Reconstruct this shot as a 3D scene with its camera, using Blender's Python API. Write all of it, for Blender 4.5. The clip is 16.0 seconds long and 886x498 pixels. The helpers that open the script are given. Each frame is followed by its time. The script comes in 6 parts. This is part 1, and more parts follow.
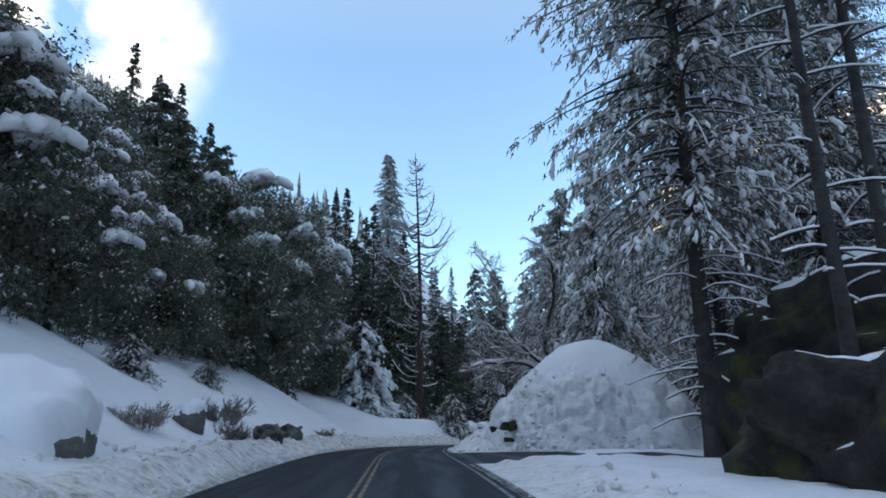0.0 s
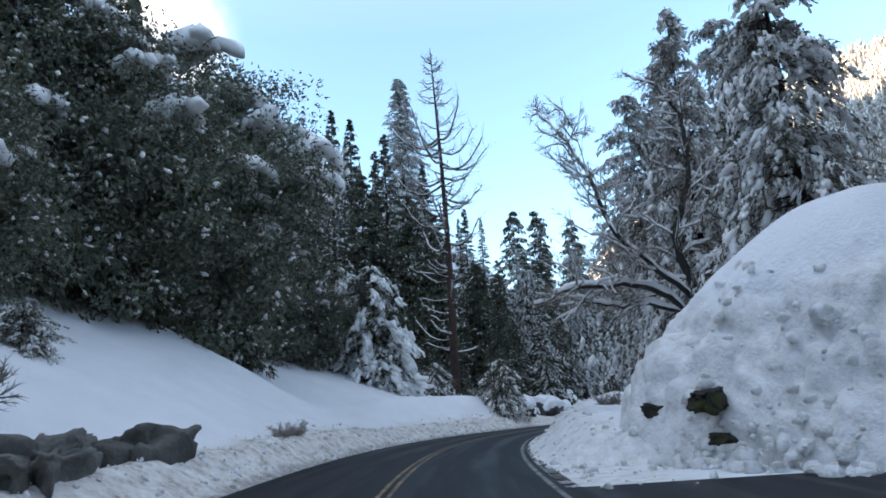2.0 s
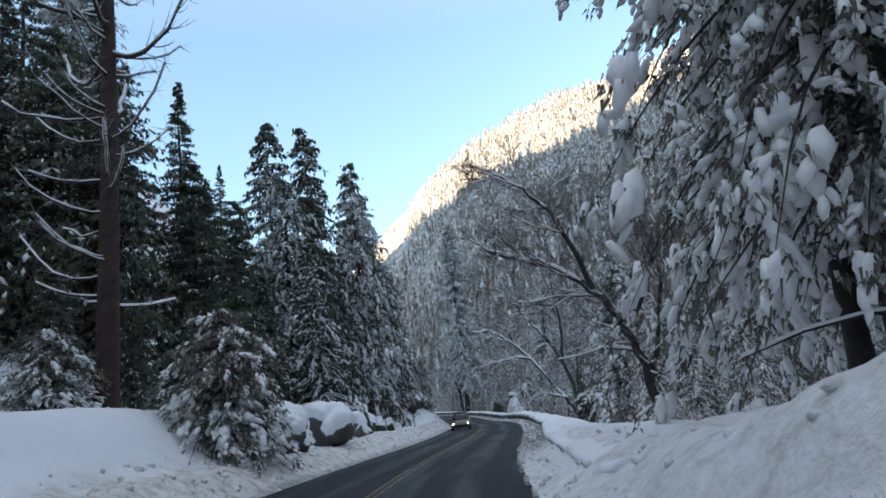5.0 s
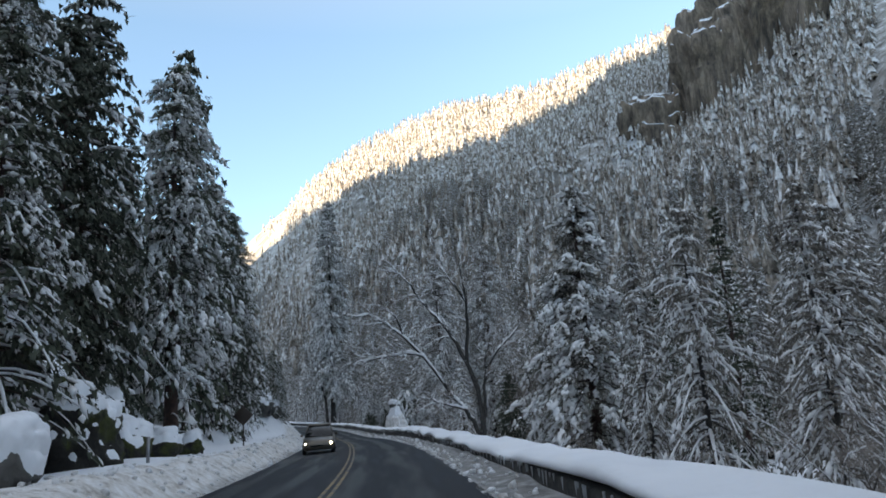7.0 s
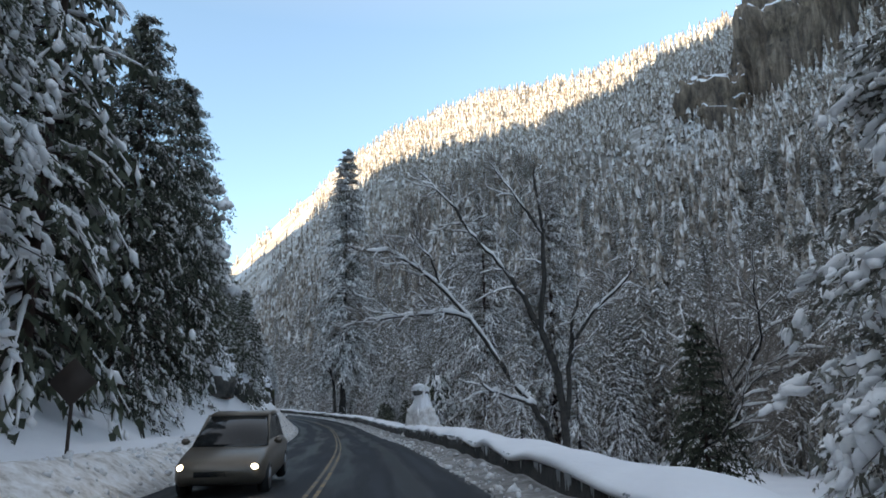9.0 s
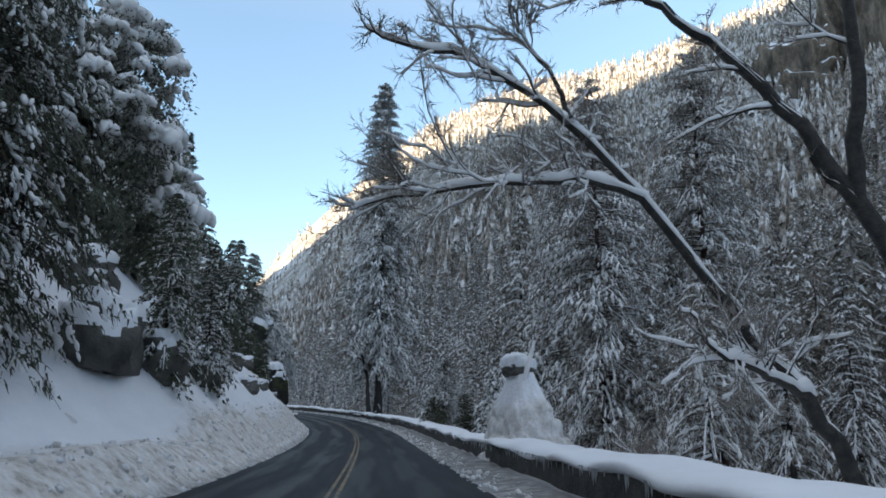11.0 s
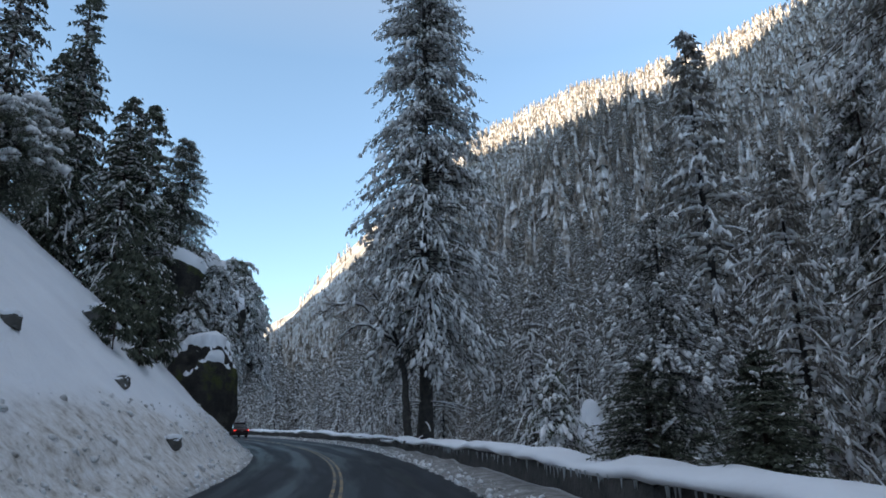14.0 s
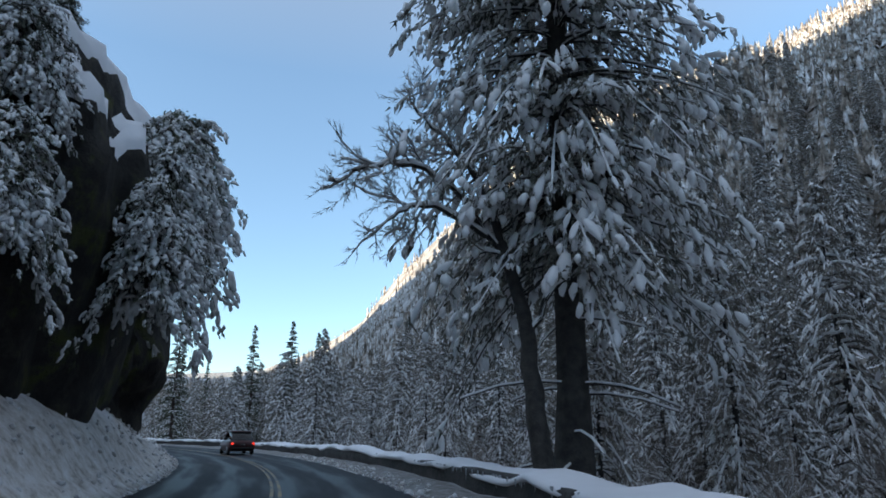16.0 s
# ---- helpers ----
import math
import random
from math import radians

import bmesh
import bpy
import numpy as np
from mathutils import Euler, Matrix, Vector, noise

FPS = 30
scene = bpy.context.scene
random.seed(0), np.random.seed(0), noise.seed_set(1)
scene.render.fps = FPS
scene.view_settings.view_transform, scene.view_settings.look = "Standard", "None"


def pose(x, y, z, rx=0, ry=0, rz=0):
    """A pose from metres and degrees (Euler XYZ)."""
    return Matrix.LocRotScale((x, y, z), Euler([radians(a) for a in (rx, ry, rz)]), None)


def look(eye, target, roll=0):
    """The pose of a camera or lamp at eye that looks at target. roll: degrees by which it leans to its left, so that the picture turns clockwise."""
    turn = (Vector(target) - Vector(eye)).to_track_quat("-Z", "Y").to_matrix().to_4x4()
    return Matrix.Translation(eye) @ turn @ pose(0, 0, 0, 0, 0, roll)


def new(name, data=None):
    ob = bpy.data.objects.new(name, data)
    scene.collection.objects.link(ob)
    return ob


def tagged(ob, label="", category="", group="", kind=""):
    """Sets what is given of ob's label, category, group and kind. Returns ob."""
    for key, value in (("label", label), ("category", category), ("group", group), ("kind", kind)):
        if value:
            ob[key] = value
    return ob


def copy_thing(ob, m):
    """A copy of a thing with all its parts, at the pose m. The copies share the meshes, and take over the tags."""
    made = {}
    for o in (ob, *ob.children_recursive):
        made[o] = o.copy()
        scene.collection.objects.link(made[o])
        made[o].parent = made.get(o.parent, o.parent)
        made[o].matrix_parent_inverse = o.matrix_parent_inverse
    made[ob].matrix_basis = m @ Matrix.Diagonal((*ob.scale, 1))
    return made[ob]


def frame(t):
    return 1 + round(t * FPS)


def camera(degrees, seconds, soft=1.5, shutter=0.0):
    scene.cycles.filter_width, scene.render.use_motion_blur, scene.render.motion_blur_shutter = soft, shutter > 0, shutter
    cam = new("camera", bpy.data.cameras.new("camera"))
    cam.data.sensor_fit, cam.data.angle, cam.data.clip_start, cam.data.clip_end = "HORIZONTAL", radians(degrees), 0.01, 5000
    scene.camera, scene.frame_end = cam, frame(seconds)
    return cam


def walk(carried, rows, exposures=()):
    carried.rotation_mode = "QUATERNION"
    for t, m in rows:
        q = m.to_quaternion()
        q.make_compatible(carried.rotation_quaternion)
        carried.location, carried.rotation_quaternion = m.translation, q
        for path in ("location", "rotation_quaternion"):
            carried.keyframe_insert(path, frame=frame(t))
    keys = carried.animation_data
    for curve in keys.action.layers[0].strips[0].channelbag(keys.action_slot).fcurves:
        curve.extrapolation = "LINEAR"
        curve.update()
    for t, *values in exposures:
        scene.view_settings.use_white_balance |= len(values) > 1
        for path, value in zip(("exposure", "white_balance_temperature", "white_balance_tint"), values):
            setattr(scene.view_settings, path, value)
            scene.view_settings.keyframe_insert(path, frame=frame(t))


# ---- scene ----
cam = camera(67.8, 16.0, soft=1.7)
METRES, EYE, TILT, LEAN, TURN = 200.0, 1.45, 14.0, 1.0, 0.0
ROWS = [
    (0.0, 0.0, 0.0, 0.0, 0.0, 0.0, 0.0),
    (0.5, -0.0011, 0.0259, -0.0066, 1.41, -1.26, 0.35),
    (1.0, -0.0026, 0.0522, -0.0134, 2.29, -2.41, 0.98),
    (1.5, -0.0042, 0.0788, -0.0202, 2.25, -2.83, 2.19),
    (2.0, -0.0059, 0.1057, -0.0272, 1.93, -1.9, 3.44),
    (2.5, -0.0074, 0.1328, -0.0345, -0.47, -2.04, 4.88),
    (3.0, -0.0084, 0.1606, -0.0422, -2.72, -2.68, 5.72),
    (3.5, -0.0076, 0.1884, -0.0501, -7.09, -3.62, 5.47),
    (4.0, -0.0054, 0.2166, -0.0579, -10.81, -3.34, 4.22),
    (4.5, -0.0015, 0.2449, -0.0658, -14.52, -2.24, 3.04),
    (5.0, 0.0046, 0.2731, -0.0738, -19.2, -1.18, 1.09),
    (7.5, 0.0597, 0.4083, -0.1127, -30.24, 0.03, -4.52),
    (8.0, 0.073, 0.4363, -0.1209, -29.9, -0.27, -5.43),
    (10.5, 0.1333, 0.5746, -0.1611, -23.82, -0.3, -6.99),
    (11.0, 0.1445, 0.6041, -0.1698, -23.53, -0.63, -6.66),
    (11.5, 0.1556, 0.6339, -0.1789, -22.13, -0.18, -6.44),
    (12.0, 0.1669, 0.6642, -0.1879, -21.76, -0.07, -6.07),
    (12.5, 0.1778, 0.6952, -0.1979, -21.55, -0.02, -5.42),
    (13.0, 0.1888, 0.7264, -0.2067, -21.0, 0.19, -5.04),
    (13.5, 0.1997, 0.7581, -0.216, -20.44, 0.74, -5.05),
    (14.0, 0.2106, 0.7901, -0.2248, -19.85, 1.44, -4.97),
    (14.5, 0.2207, 0.8217, -0.2333, -19.31, 1.83, -5.22),
    (15.0, 0.23, 0.854, -0.2418, -18.39, 2.24, -5.28),
    (15.5, 0.238, 0.8868, -0.2504, -16.37, 2.4, -4.98),
    (16.0, 0.2443, 0.9202, -0.2589, -13.99, 2.26, -4.45),
]
EXPOSURES = [(0.0, 2.75, 7300, 11), (1.5, 3.10, 7500, 11), (2.5, 3.30, 7800, 11), (4.0, 3.20, 7900, 11), (5.0, 3.00, 8200, 12), (8.0, 2.85, 8500, 12), (11.5, 2.83, 8300, 12), (12.5, 2.58, 7800, 12), (15.0, 2.57, 7700, 12), (16.0, 2.43, 7500, 11)]
walk(cam, [(t, pose(0, 0, EYE, TILT, LEAN, TURN) @ pose(METRES * x, METRES * y, METRES * z, 90 + pitch, roll, yaw)) for t, x, y, z, yaw, pitch, roll in ROWS], EXPOSURES)

# ---- sky and sun: a low winter sun behind a west ridge added to shade the valley ----
SUN_AZ, SUN_EL = -100.0, 14.0
world = bpy.data.worlds.new("winter_sky")
scene.world = world
world.use_nodes = True
wn = world.node_tree
bg = wn.nodes["Background"]
sky = wn.nodes.new("ShaderNodeTexSky")
sky.sky_type, sky.sun_disc = "NISHITA", False
sky.sun_elevation, sky.sun_rotation = radians(SUN_EL), radians(SUN_AZ)
sky.altitude, sky.dust_density, sky.air_density, sky.ozone_density = 1200, 0.0, 0.8, 1.0
# a bank of thin cloud over the ridge, its backlit glow put into its colour
wtc = wn.nodes.new("ShaderNodeTexCoord")
toward = wn.nodes.new("ShaderNodeVectorMath")
toward.operation = "DOT_PRODUCT"
toward.inputs[1].default_value = Vector((-0.46, 0.74, 0.49)).normalized()
wn.links.new(wtc.outputs["Generated"], toward.inputs[0])
puffs = wn.nodes.new("ShaderNodeTexNoise")
puffs.inputs["Scale"].default_value, puffs.inputs["Detail"].default_value = 9.0, 6.0
wn.links.new(wtc.outputs["Generated"], puffs.inputs["Vector"])
span = wn.nodes.new("ShaderNodeMapRange")
span.interpolation_type = "SMOOTHSTEP"
span.inputs["From Min"].default_value, span.inputs["From Max"].default_value = 0.98, 1.0
wn.links.new(toward.outputs["Value"], span.inputs[0])
thick = wn.nodes.new("ShaderNodeMapRange")
thick.inputs["From Min"].default_value, thick.inputs["From Max"].default_value = 0.40, 0.80
wn.links.new(puffs.outputs["Fac"], thick.inputs[0])
cover_f = wn.nodes.new("ShaderNodeMath")
cover_f.operation = "MULTIPLY"
wn.links.new(span.outputs[0], cover_f.inputs[0])
wn.links.new(thick.outputs[0], cover_f.inputs[1])
veil = wn.nodes.new("ShaderNodeMix")
veil.data_type = "RGBA"
wn.links.new(cover_f.outputs[0], veil.inputs[0])
veil.inputs[7].default_value = (3.4, 3.05, 2.7, 1)
# clear sky stays blue to the ridges; unseen zenith brightened and warmed as added fill
wsep = wn.nodes.new("ShaderNodeSeparateXYZ")
wn.links.new(wtc.outputs["Generated"], wsep.inputs[0])
clear = wn.nodes.new("ShaderNodeValToRGB")
clear.color_ramp.elements.new(0.5)
for stop, (at_h, tone) in zip(clear.color_ramp.elements, [(0.0, (0.30, 0.372, 0.40)), (0.5, (0.44, 0.52, 0.54)), (0.85, (1.22, 0.93, 0.72))]):
    stop.position, stop.color = at_h, (*tone, 1)
wn.links.new(wsep.outputs[2], clear.inputs[0])
tint = wn.nodes.new("ShaderNodeMix")
tint.data_type, tint.blend_type = "RGBA", "MULTIPLY"
tint.inputs[0].default_value = 1.0
wn.links.new(sky.outputs[0], tint.inputs[6])
wn.links.new(clear.outputs[0], tint.inputs[7])
wn.links.new(tint.outputs[2], veil.inputs[6])
wn.links.new(veil.outputs[2], bg.inputs[0])
bg.inputs[1].default_value = 0.15
sun_data = bpy.data.lights.new("sun", "SUN")
sun_data.energy, sun_data.angle, sun_data.color = 2.0, radians(0.5), (1.0, 0.91, 0.78)
sun = new("sun", sun_data)
sa, se = radians(SUN_AZ), radians(SUN_EL)
sun.matrix_world = look((math.sin(sa) * math.cos(se) * 900, math.cos(sa) * math.cos(se) * 900, math.sin(se) * 900), (0, 0, 0))


# ---- materials ----
def material(name, rough=0.8, metal=0.0):
    m = bpy.data.materials.new(name)
    m.use_nodes = True
    b = m.node_tree.nodes["Principled BSDF"]
    b.inputs["Roughness"].default_value, b.inputs["Metallic"].default_value = rough, metal
    return m, m.node_tree, b


def noise_node(nt, scale, detail=4.0, coords="Object", rough=0.55, stretch=None):
    tc = nt.nodes.new("ShaderNodeTexCoord")
    n = nt.nodes.new("ShaderNodeTexNoise")
    n.inputs["Scale"].default_value, n.inputs["Detail"].default_value, n.inputs["Roughness"].default_value = scale, detail, rough
    if stretch:
        mp = nt.nodes.new("ShaderNodeMapping")
        mp.inputs["Scale"].default_value = stretch
        nt.links.new(tc.outputs[coords], mp.inputs[0])
        nt.links.new(mp.outputs[0], n.inputs["Vector"])
    else:
        nt.links.new(tc.outputs[coords], n.inputs["Vector"])
    return n


def ramp(nt, source, stops):
    r = nt.nodes.new("ShaderNodeValToRGB")
    while len(r.color_ramp.elements) < len(stops):
        r.color_ramp.elements.new(0.5)
    for e, (p, c) in zip(r.color_ramp.elements, stops):
        e.position, e.color = p, (*c, 1)
    nt.links.new(source, r.inputs[0])
    return r


def mix(nt, factor, a, b):
    m = nt.nodes.new("ShaderNodeMix")
    m.data_type = "RGBA"
    for s, v in ((m.inputs[0], factor), (m.inputs[6], a), (m.inputs[7], b)):
        if isinstance(v, bpy.types.NodeSocket):
            nt.links.new(v, s)
        elif isinstance(v, tuple):
            s.default_value = (*v, 1)
        else:
            s.default_value = v
    return m.outputs[2]


def bump(nt, b, height, strength, dist):
    n = nt.nodes.new("ShaderNodeBump")
    n.inputs["Strength"].default_value, n.inputs["Distance"].default_value = strength, dist
    nt.links.new(height, n.inputs["Height"])
    nt.links.new(n.outputs[0], b.inputs["Normal"])


def two_tone(name, a, b, scale, rough=0.85, fine=8.0, depth=0.03, strength=0.6, per_object=0.0):
    m, nt, p = material(name, rough)
    n = noise_node(nt, scale)
    r = ramp(nt, n.outputs["Fac"], [(0.3, a), (0.7, b)])
    col = r.outputs[0]
    if per_object:
        info = nt.nodes.new("ShaderNodeObjectInfo")
        hs = nt.nodes.new("ShaderNodeHueSaturation")
        mr = nt.nodes.new("ShaderNodeMapRange")
        mr.inputs["To Min"].default_value, mr.inputs["To Max"].default_value = 1 - per_object, 1 + per_object
        nt.links.new(info.outputs["Random"], mr.inputs[0])
        nt.links.new(mr.outputs[0], hs.inputs["Value"])
        nt.links.new(col, hs.inputs["Color"])
        col = hs.outputs[0]
    nt.links.new(col, p.inputs["Base Color"])
    f = noise_node(nt, scale * fine, 5)
    bump(nt, p, f.outputs["Fac"], strength, depth)
    return m


SNOW = two_tone("fresh_snow", (0.81, 0.82, 0.85), (0.88, 0.89, 0.91), 0.6, 0.6, 9, 0.05, 0.35)
TREE_SNOW = two_tone("tree_snow", (0.80, 0.79, 0.78), (0.90, 0.89, 0.885), 1.5, 0.6, 6, 0.05, 0.5)
NEEDLES = two_tone("needles", (0.040, 0.048, 0.032), (0.095, 0.105, 0.065), 1.3, 0.7, 8, 0.02, 0.3, 0.3)
FROST_NEEDLES = two_tone("frosted_needles", (0.055, 0.045, 0.034), (0.36, 0.325, 0.285), 2.6, 0.75, 8, 0.02, 0.3, 0.3)
DUSTED_NEEDLES = two_tone("dusted_needles", (0.050, 0.052, 0.038), (0.24, 0.225, 0.19), 3.0, 0.75, 8, 0.02, 0.3, 0.25)
OAK_LEAVES = two_tone("oak_leaves", (0.060, 0.068, 0.048), (0.16, 0.168, 0.115), 1.6, 0.55, 8, 0.02, 0.3, 0.25)
BARK_RED = two_tone("red_brown_bark", (0.026, 0.015, 0.012), (0.080, 0.042, 0.032), 3.0, 0.9, 4, 0.06, 0.9, 0.2)
BARK_DARK = two_tone("dark_wet_bark", (0.012, 0.011, 0.010), (0.05, 0.044, 0.038), 4.0, 0.8, 4, 0.04, 0.9, 0.2)
TWIGS = two_tone("frosted_twigs", (0.095, 0.070, 0.053), (0.44, 0.39, 0.35), 1.2, 0.9, 6, 0.02, 0.3, 0.2)
ROCK = two_tone("granite", (0.05, 0.05, 0.048), (0.17, 0.16, 0.145), 0.9, 0.85, 6, 0.12, 0.9, 0.2)


def dirty_snow_material():
    # ploughed snow: white with brown grit and grey slush
    m, nt, p = material("ploughed_snow", 0.75)
    a, g, f = noise_node(nt, 0.5, 6), noise_node(nt, 3.2, 6), noise_node(nt, 14, 4)
    c1 = ramp(nt, a.outputs["Fac"], [(0.35, (0.74, 0.72, 0.70)), (0.65, (0.86, 0.87, 0.89))]).outputs[0]
    c2 = ramp(nt, g.outputs["Fac"], [(0.36, (0.52, 0.46, 0.40)), (0.5, (1, 1, 1))]).outputs[0]
    mm = nt.nodes.new("ShaderNodeMix")
    mm.data_type, mm.blend_type = "RGBA", "MULTIPLY"
    mm.inputs[0].default_value = 0.55
    nt.links.new(c1, mm.inputs[6])
    nt.links.new(c2, mm.inputs[7])
    nt.links.new(mm.outputs[2], p.inputs["Base Color"])
    bump(nt, p, f.outputs["Fac"], 0.8, 0.08)
    return m


def ground_material():
    # snow everywhere, ploughed and gritty next to the road (painted by distance from the road in a vertex layer),
    # bare rock and brush showing where the far slopes are steep
    m, nt, p = material("snow_ground", 0.7)
    at = nt.nodes.new("ShaderNodeAttribute")
    at.attribute_name = "plough"
    a, g, f = noise_node(nt, 0.6, 6, rough=0.65), noise_node(nt, 2.6, 7, rough=0.7), noise_node(nt, 9, 5)
    clean = ramp(nt, a.outputs["Fac"], [(0.3, (0.81, 0.82, 0.85)), (0.7, (0.88, 0.89, 0.91))]).outputs[0]
    dirty = ramp(nt, g.outputs["Fac"], [(0.31, (0.28, 0.235, 0.19)), (0.47, (0.64, 0.60, 0.56)), (0.65, (0.84, 0.83, 0.825))]).outputs[0]
    slush = nt.nodes.new("ShaderNodeAttribute")
    slush.attribute_name = "slush"
    wet = ramp(nt, g.outputs["Fac"], [(0.30, (0.09, 0.082, 0.075)), (0.5, (0.20, 0.187, 0.175)), (0.7, (0.46, 0.45, 0.44))]).outputs[0]
    col = mix(nt, slush.outputs["Fac"], mix(nt, at.outputs["Fac"], clean, dirty), wet)
    geo = nt.nodes.new("ShaderNodeNewGeometry")
    sep = nt.nodes.new("ShaderNodeSeparateXYZ")
    nt.links.new(geo.outputs["True Normal"], sep.inputs[0])
    far = nt.nodes.new("ShaderNodeAttribute")
    far.attribute_name = "far"
    steep = ramp(nt, sep.outputs[2], [(0.50, (1, 1, 1)), (0.74, (0, 0, 0))]).outputs[0]
    sc = nt.nodes.new("ShaderNodeMath")
    sc.operation = "MULTIPLY"
    nt.links.new(steep, sc.inputs[0])
    nt.links.new(far.outputs["Fac"], sc.inputs[1])
    n2 = noise_node(nt, 0.035, 8, rough=0.7, stretch=(1, 1, 0.35))
    rock = ramp(nt, n2.outputs["Fac"], [(0.35, (0.07, 0.062, 0.055)), (0.5, (0.20, 0.175, 0.15)), (0.62, (0.75, 0.76, 0.78))]).outputs[0]
    n3 = noise_node(nt, 0.22, 9, rough=0.75)
    brush = ramp(nt, n3.outputs["Fac"], [(0.38, (0.13, 0.115, 0.095)), (0.52, (0.42, 0.40, 0.37)), (0.62, (0.82, 0.83, 0.85))]).outputs[0]
    col = mix(nt, far.outputs["Fac"], col, brush)
    bare = nt.nodes.new("ShaderNodeAttribute")
    bare.attribute_name = "granite"
    n4 = noise_node(nt, 0.06, 9, rough=0.75, stretch=(1, 1, 0.18))
    cliff = ramp(nt, n4.outputs["Fac"], [(0.36, (0.11, 0.095, 0.08)), (0.48, (0.33, 0.30, 0.265)), (0.58, (0.50, 0.47, 0.43)), (0.66, (0.84, 0.84, 0.85))]).outputs[0]
    col = mix(nt, bare.outputs["Fac"], col, cliff)
    nt.links.new(mix(nt, sc.outputs[0], col, rock), p.inputs["Base Color"])
    bump(nt, p, f.outputs["Fac"], 0.7, 0.08)
    return m


def asphalt_material():
    # worn asphalt, damp, with paler dried wheel tracks and slush film near the edges
    m, nt, p = material("asphalt", 0.5)
    uv = nt.nodes.new("ShaderNodeUVMap")
    sep = nt.nodes.new("ShaderNodeSeparateXYZ")
    nt.links.new(uv.outputs[0], sep.inputs[0])
    mp = nt.nodes.new("ShaderNodeMapping")
    mp.inputs["Scale"].default_value = (1.6, 0.12, 1)
    nt.links.new(uv.outputs[0], mp.inputs[0])
    n = nt.nodes.new("ShaderNodeTexNoise")
    n.inputs["Scale"].default_value, n.inputs["Detail"].default_value = 1.0, 7
    nt.links.new(mp.outputs[0], n.inputs["Vector"])
    wave = nt.nodes.new("ShaderNodeMath")
    wave.operation = "SINE"
    mu = nt.nodes.new("ShaderNodeMath")
    mu.operation = "MULTIPLY_ADD"
    mu.inputs[1].default_value, mu.inputs[2].default_value = 3.9, 1.2
    nt.links.new(sep.outputs[0], mu.inputs[0])
    nt.links.new(mu.outputs[0], wave.inputs[0])
    add = nt.nodes.new("ShaderNodeMath")
    add.operation = "MULTIPLY_ADD"
    add.inputs[1].default_value = 0.13
    nt.links.new(wave.outputs[0], add.inputs[0])
    nt.links.new(n.outputs["Fac"], add.inputs[2])
    c = ramp(nt, add.outputs[0], [(0.38, (0.008, 0.009, 0.011)), (0.56, (0.014, 0.016, 0.020)), (0.72, (0.038, 0.043, 0.050))])
    g = noise_node(nt, 60, 3)
    nt.links.new(c.outputs[0], p.inputs["Base Color"])
    rr = nt.nodes.new("ShaderNodeMapRange")
    rr.inputs["From Min"].default_value, rr.inputs["From Max"].default_value = 0.35, 0.65
    rr.inputs["To Min"].default_value, rr.inputs["To Max"].default_value = 0.5, 0.8
    p.inputs["Specular IOR Level"].default_value = 0.2
    nt.links.new(add.outputs[0], rr.inputs[0])
    nt.links.new(rr.outputs[0], p.inputs["Roughness"])
    bump(nt, p, g.outputs["Fac"], 0.5, 0.01)
    return m


def paint_material(name, colour):
    # road paint, worn through in places
    m, nt, p = material(name, 0.6)
    n = noise_node(nt, 2.2, 7, rough=0.7)
    c = ramp(nt, n.outputs["Fac"], [(0.42, (0.05, 0.05, 0.05)), (0.60, colour)])
    nt.links.new(c.outputs[0], p.inputs["Base Color"])
    return m


def snowy_forest_material():
    # far trees: snow on what faces up, dark needles and brush below
    m, nt, p = material("far_forest", 0.85)
    geo = nt.nodes.new("ShaderNodeNewGeometry")
    sep = nt.nodes.new("ShaderNodeSeparateXYZ")
    nt.links.new(geo.outputs["True Normal"], sep.inputs[0])
    n = noise_node(nt, 0.55, 5, rough=0.7)
    add = nt.nodes.new("ShaderNodeMath")
    add.operation = "MULTIPLY_ADD"
    add.inputs[1].default_value = 0.55
    nt.links.new(sep.outputs[2], add.inputs[0])
    nt.links.new(n.outputs["Fac"], add.inputs[2])
    rp = nt.nodes.new("ShaderNodeMapRange")
    nt.links.new(geo.outputs["Random Per Island"], rp.inputs[0])
    rp.inputs["To Min"].default_value, rp.inputs["To Max"].default_value = -0.12, 0.12
    a2 = nt.nodes.new("ShaderNodeMath")
    nt.links.new(add.outputs[0], a2.inputs[0])
    nt.links.new(rp.outputs[0], a2.inputs[1])
    c = ramp(nt, a2.outputs[0], [(0.38, (0.095, 0.075, 0.056)), (0.54, (0.34, 0.285, 0.235)), (0.72, (0.85, 0.84, 0.83))])
    nt.links.new(c.outputs[0], p.inputs["Base Color"])
    return m


def plain(name, colour, rough=0.5, metal=0.0, glow=0.0):
    m, nt, p = material(name, rough, metal)
    n = noise_node(nt, 3, 5)
    c = ramp(nt, n.outputs["Fac"], [(0.3, tuple(x * 0.8 for x in colour)), (0.7, colour)])
    nt.links.new(c.outputs[0], p.inputs["Base Color"])
    if glow:
        p.inputs["Emission Color"].default_value, p.inputs["Emission Strength"].default_value = (*colour, 1), glow
    return m



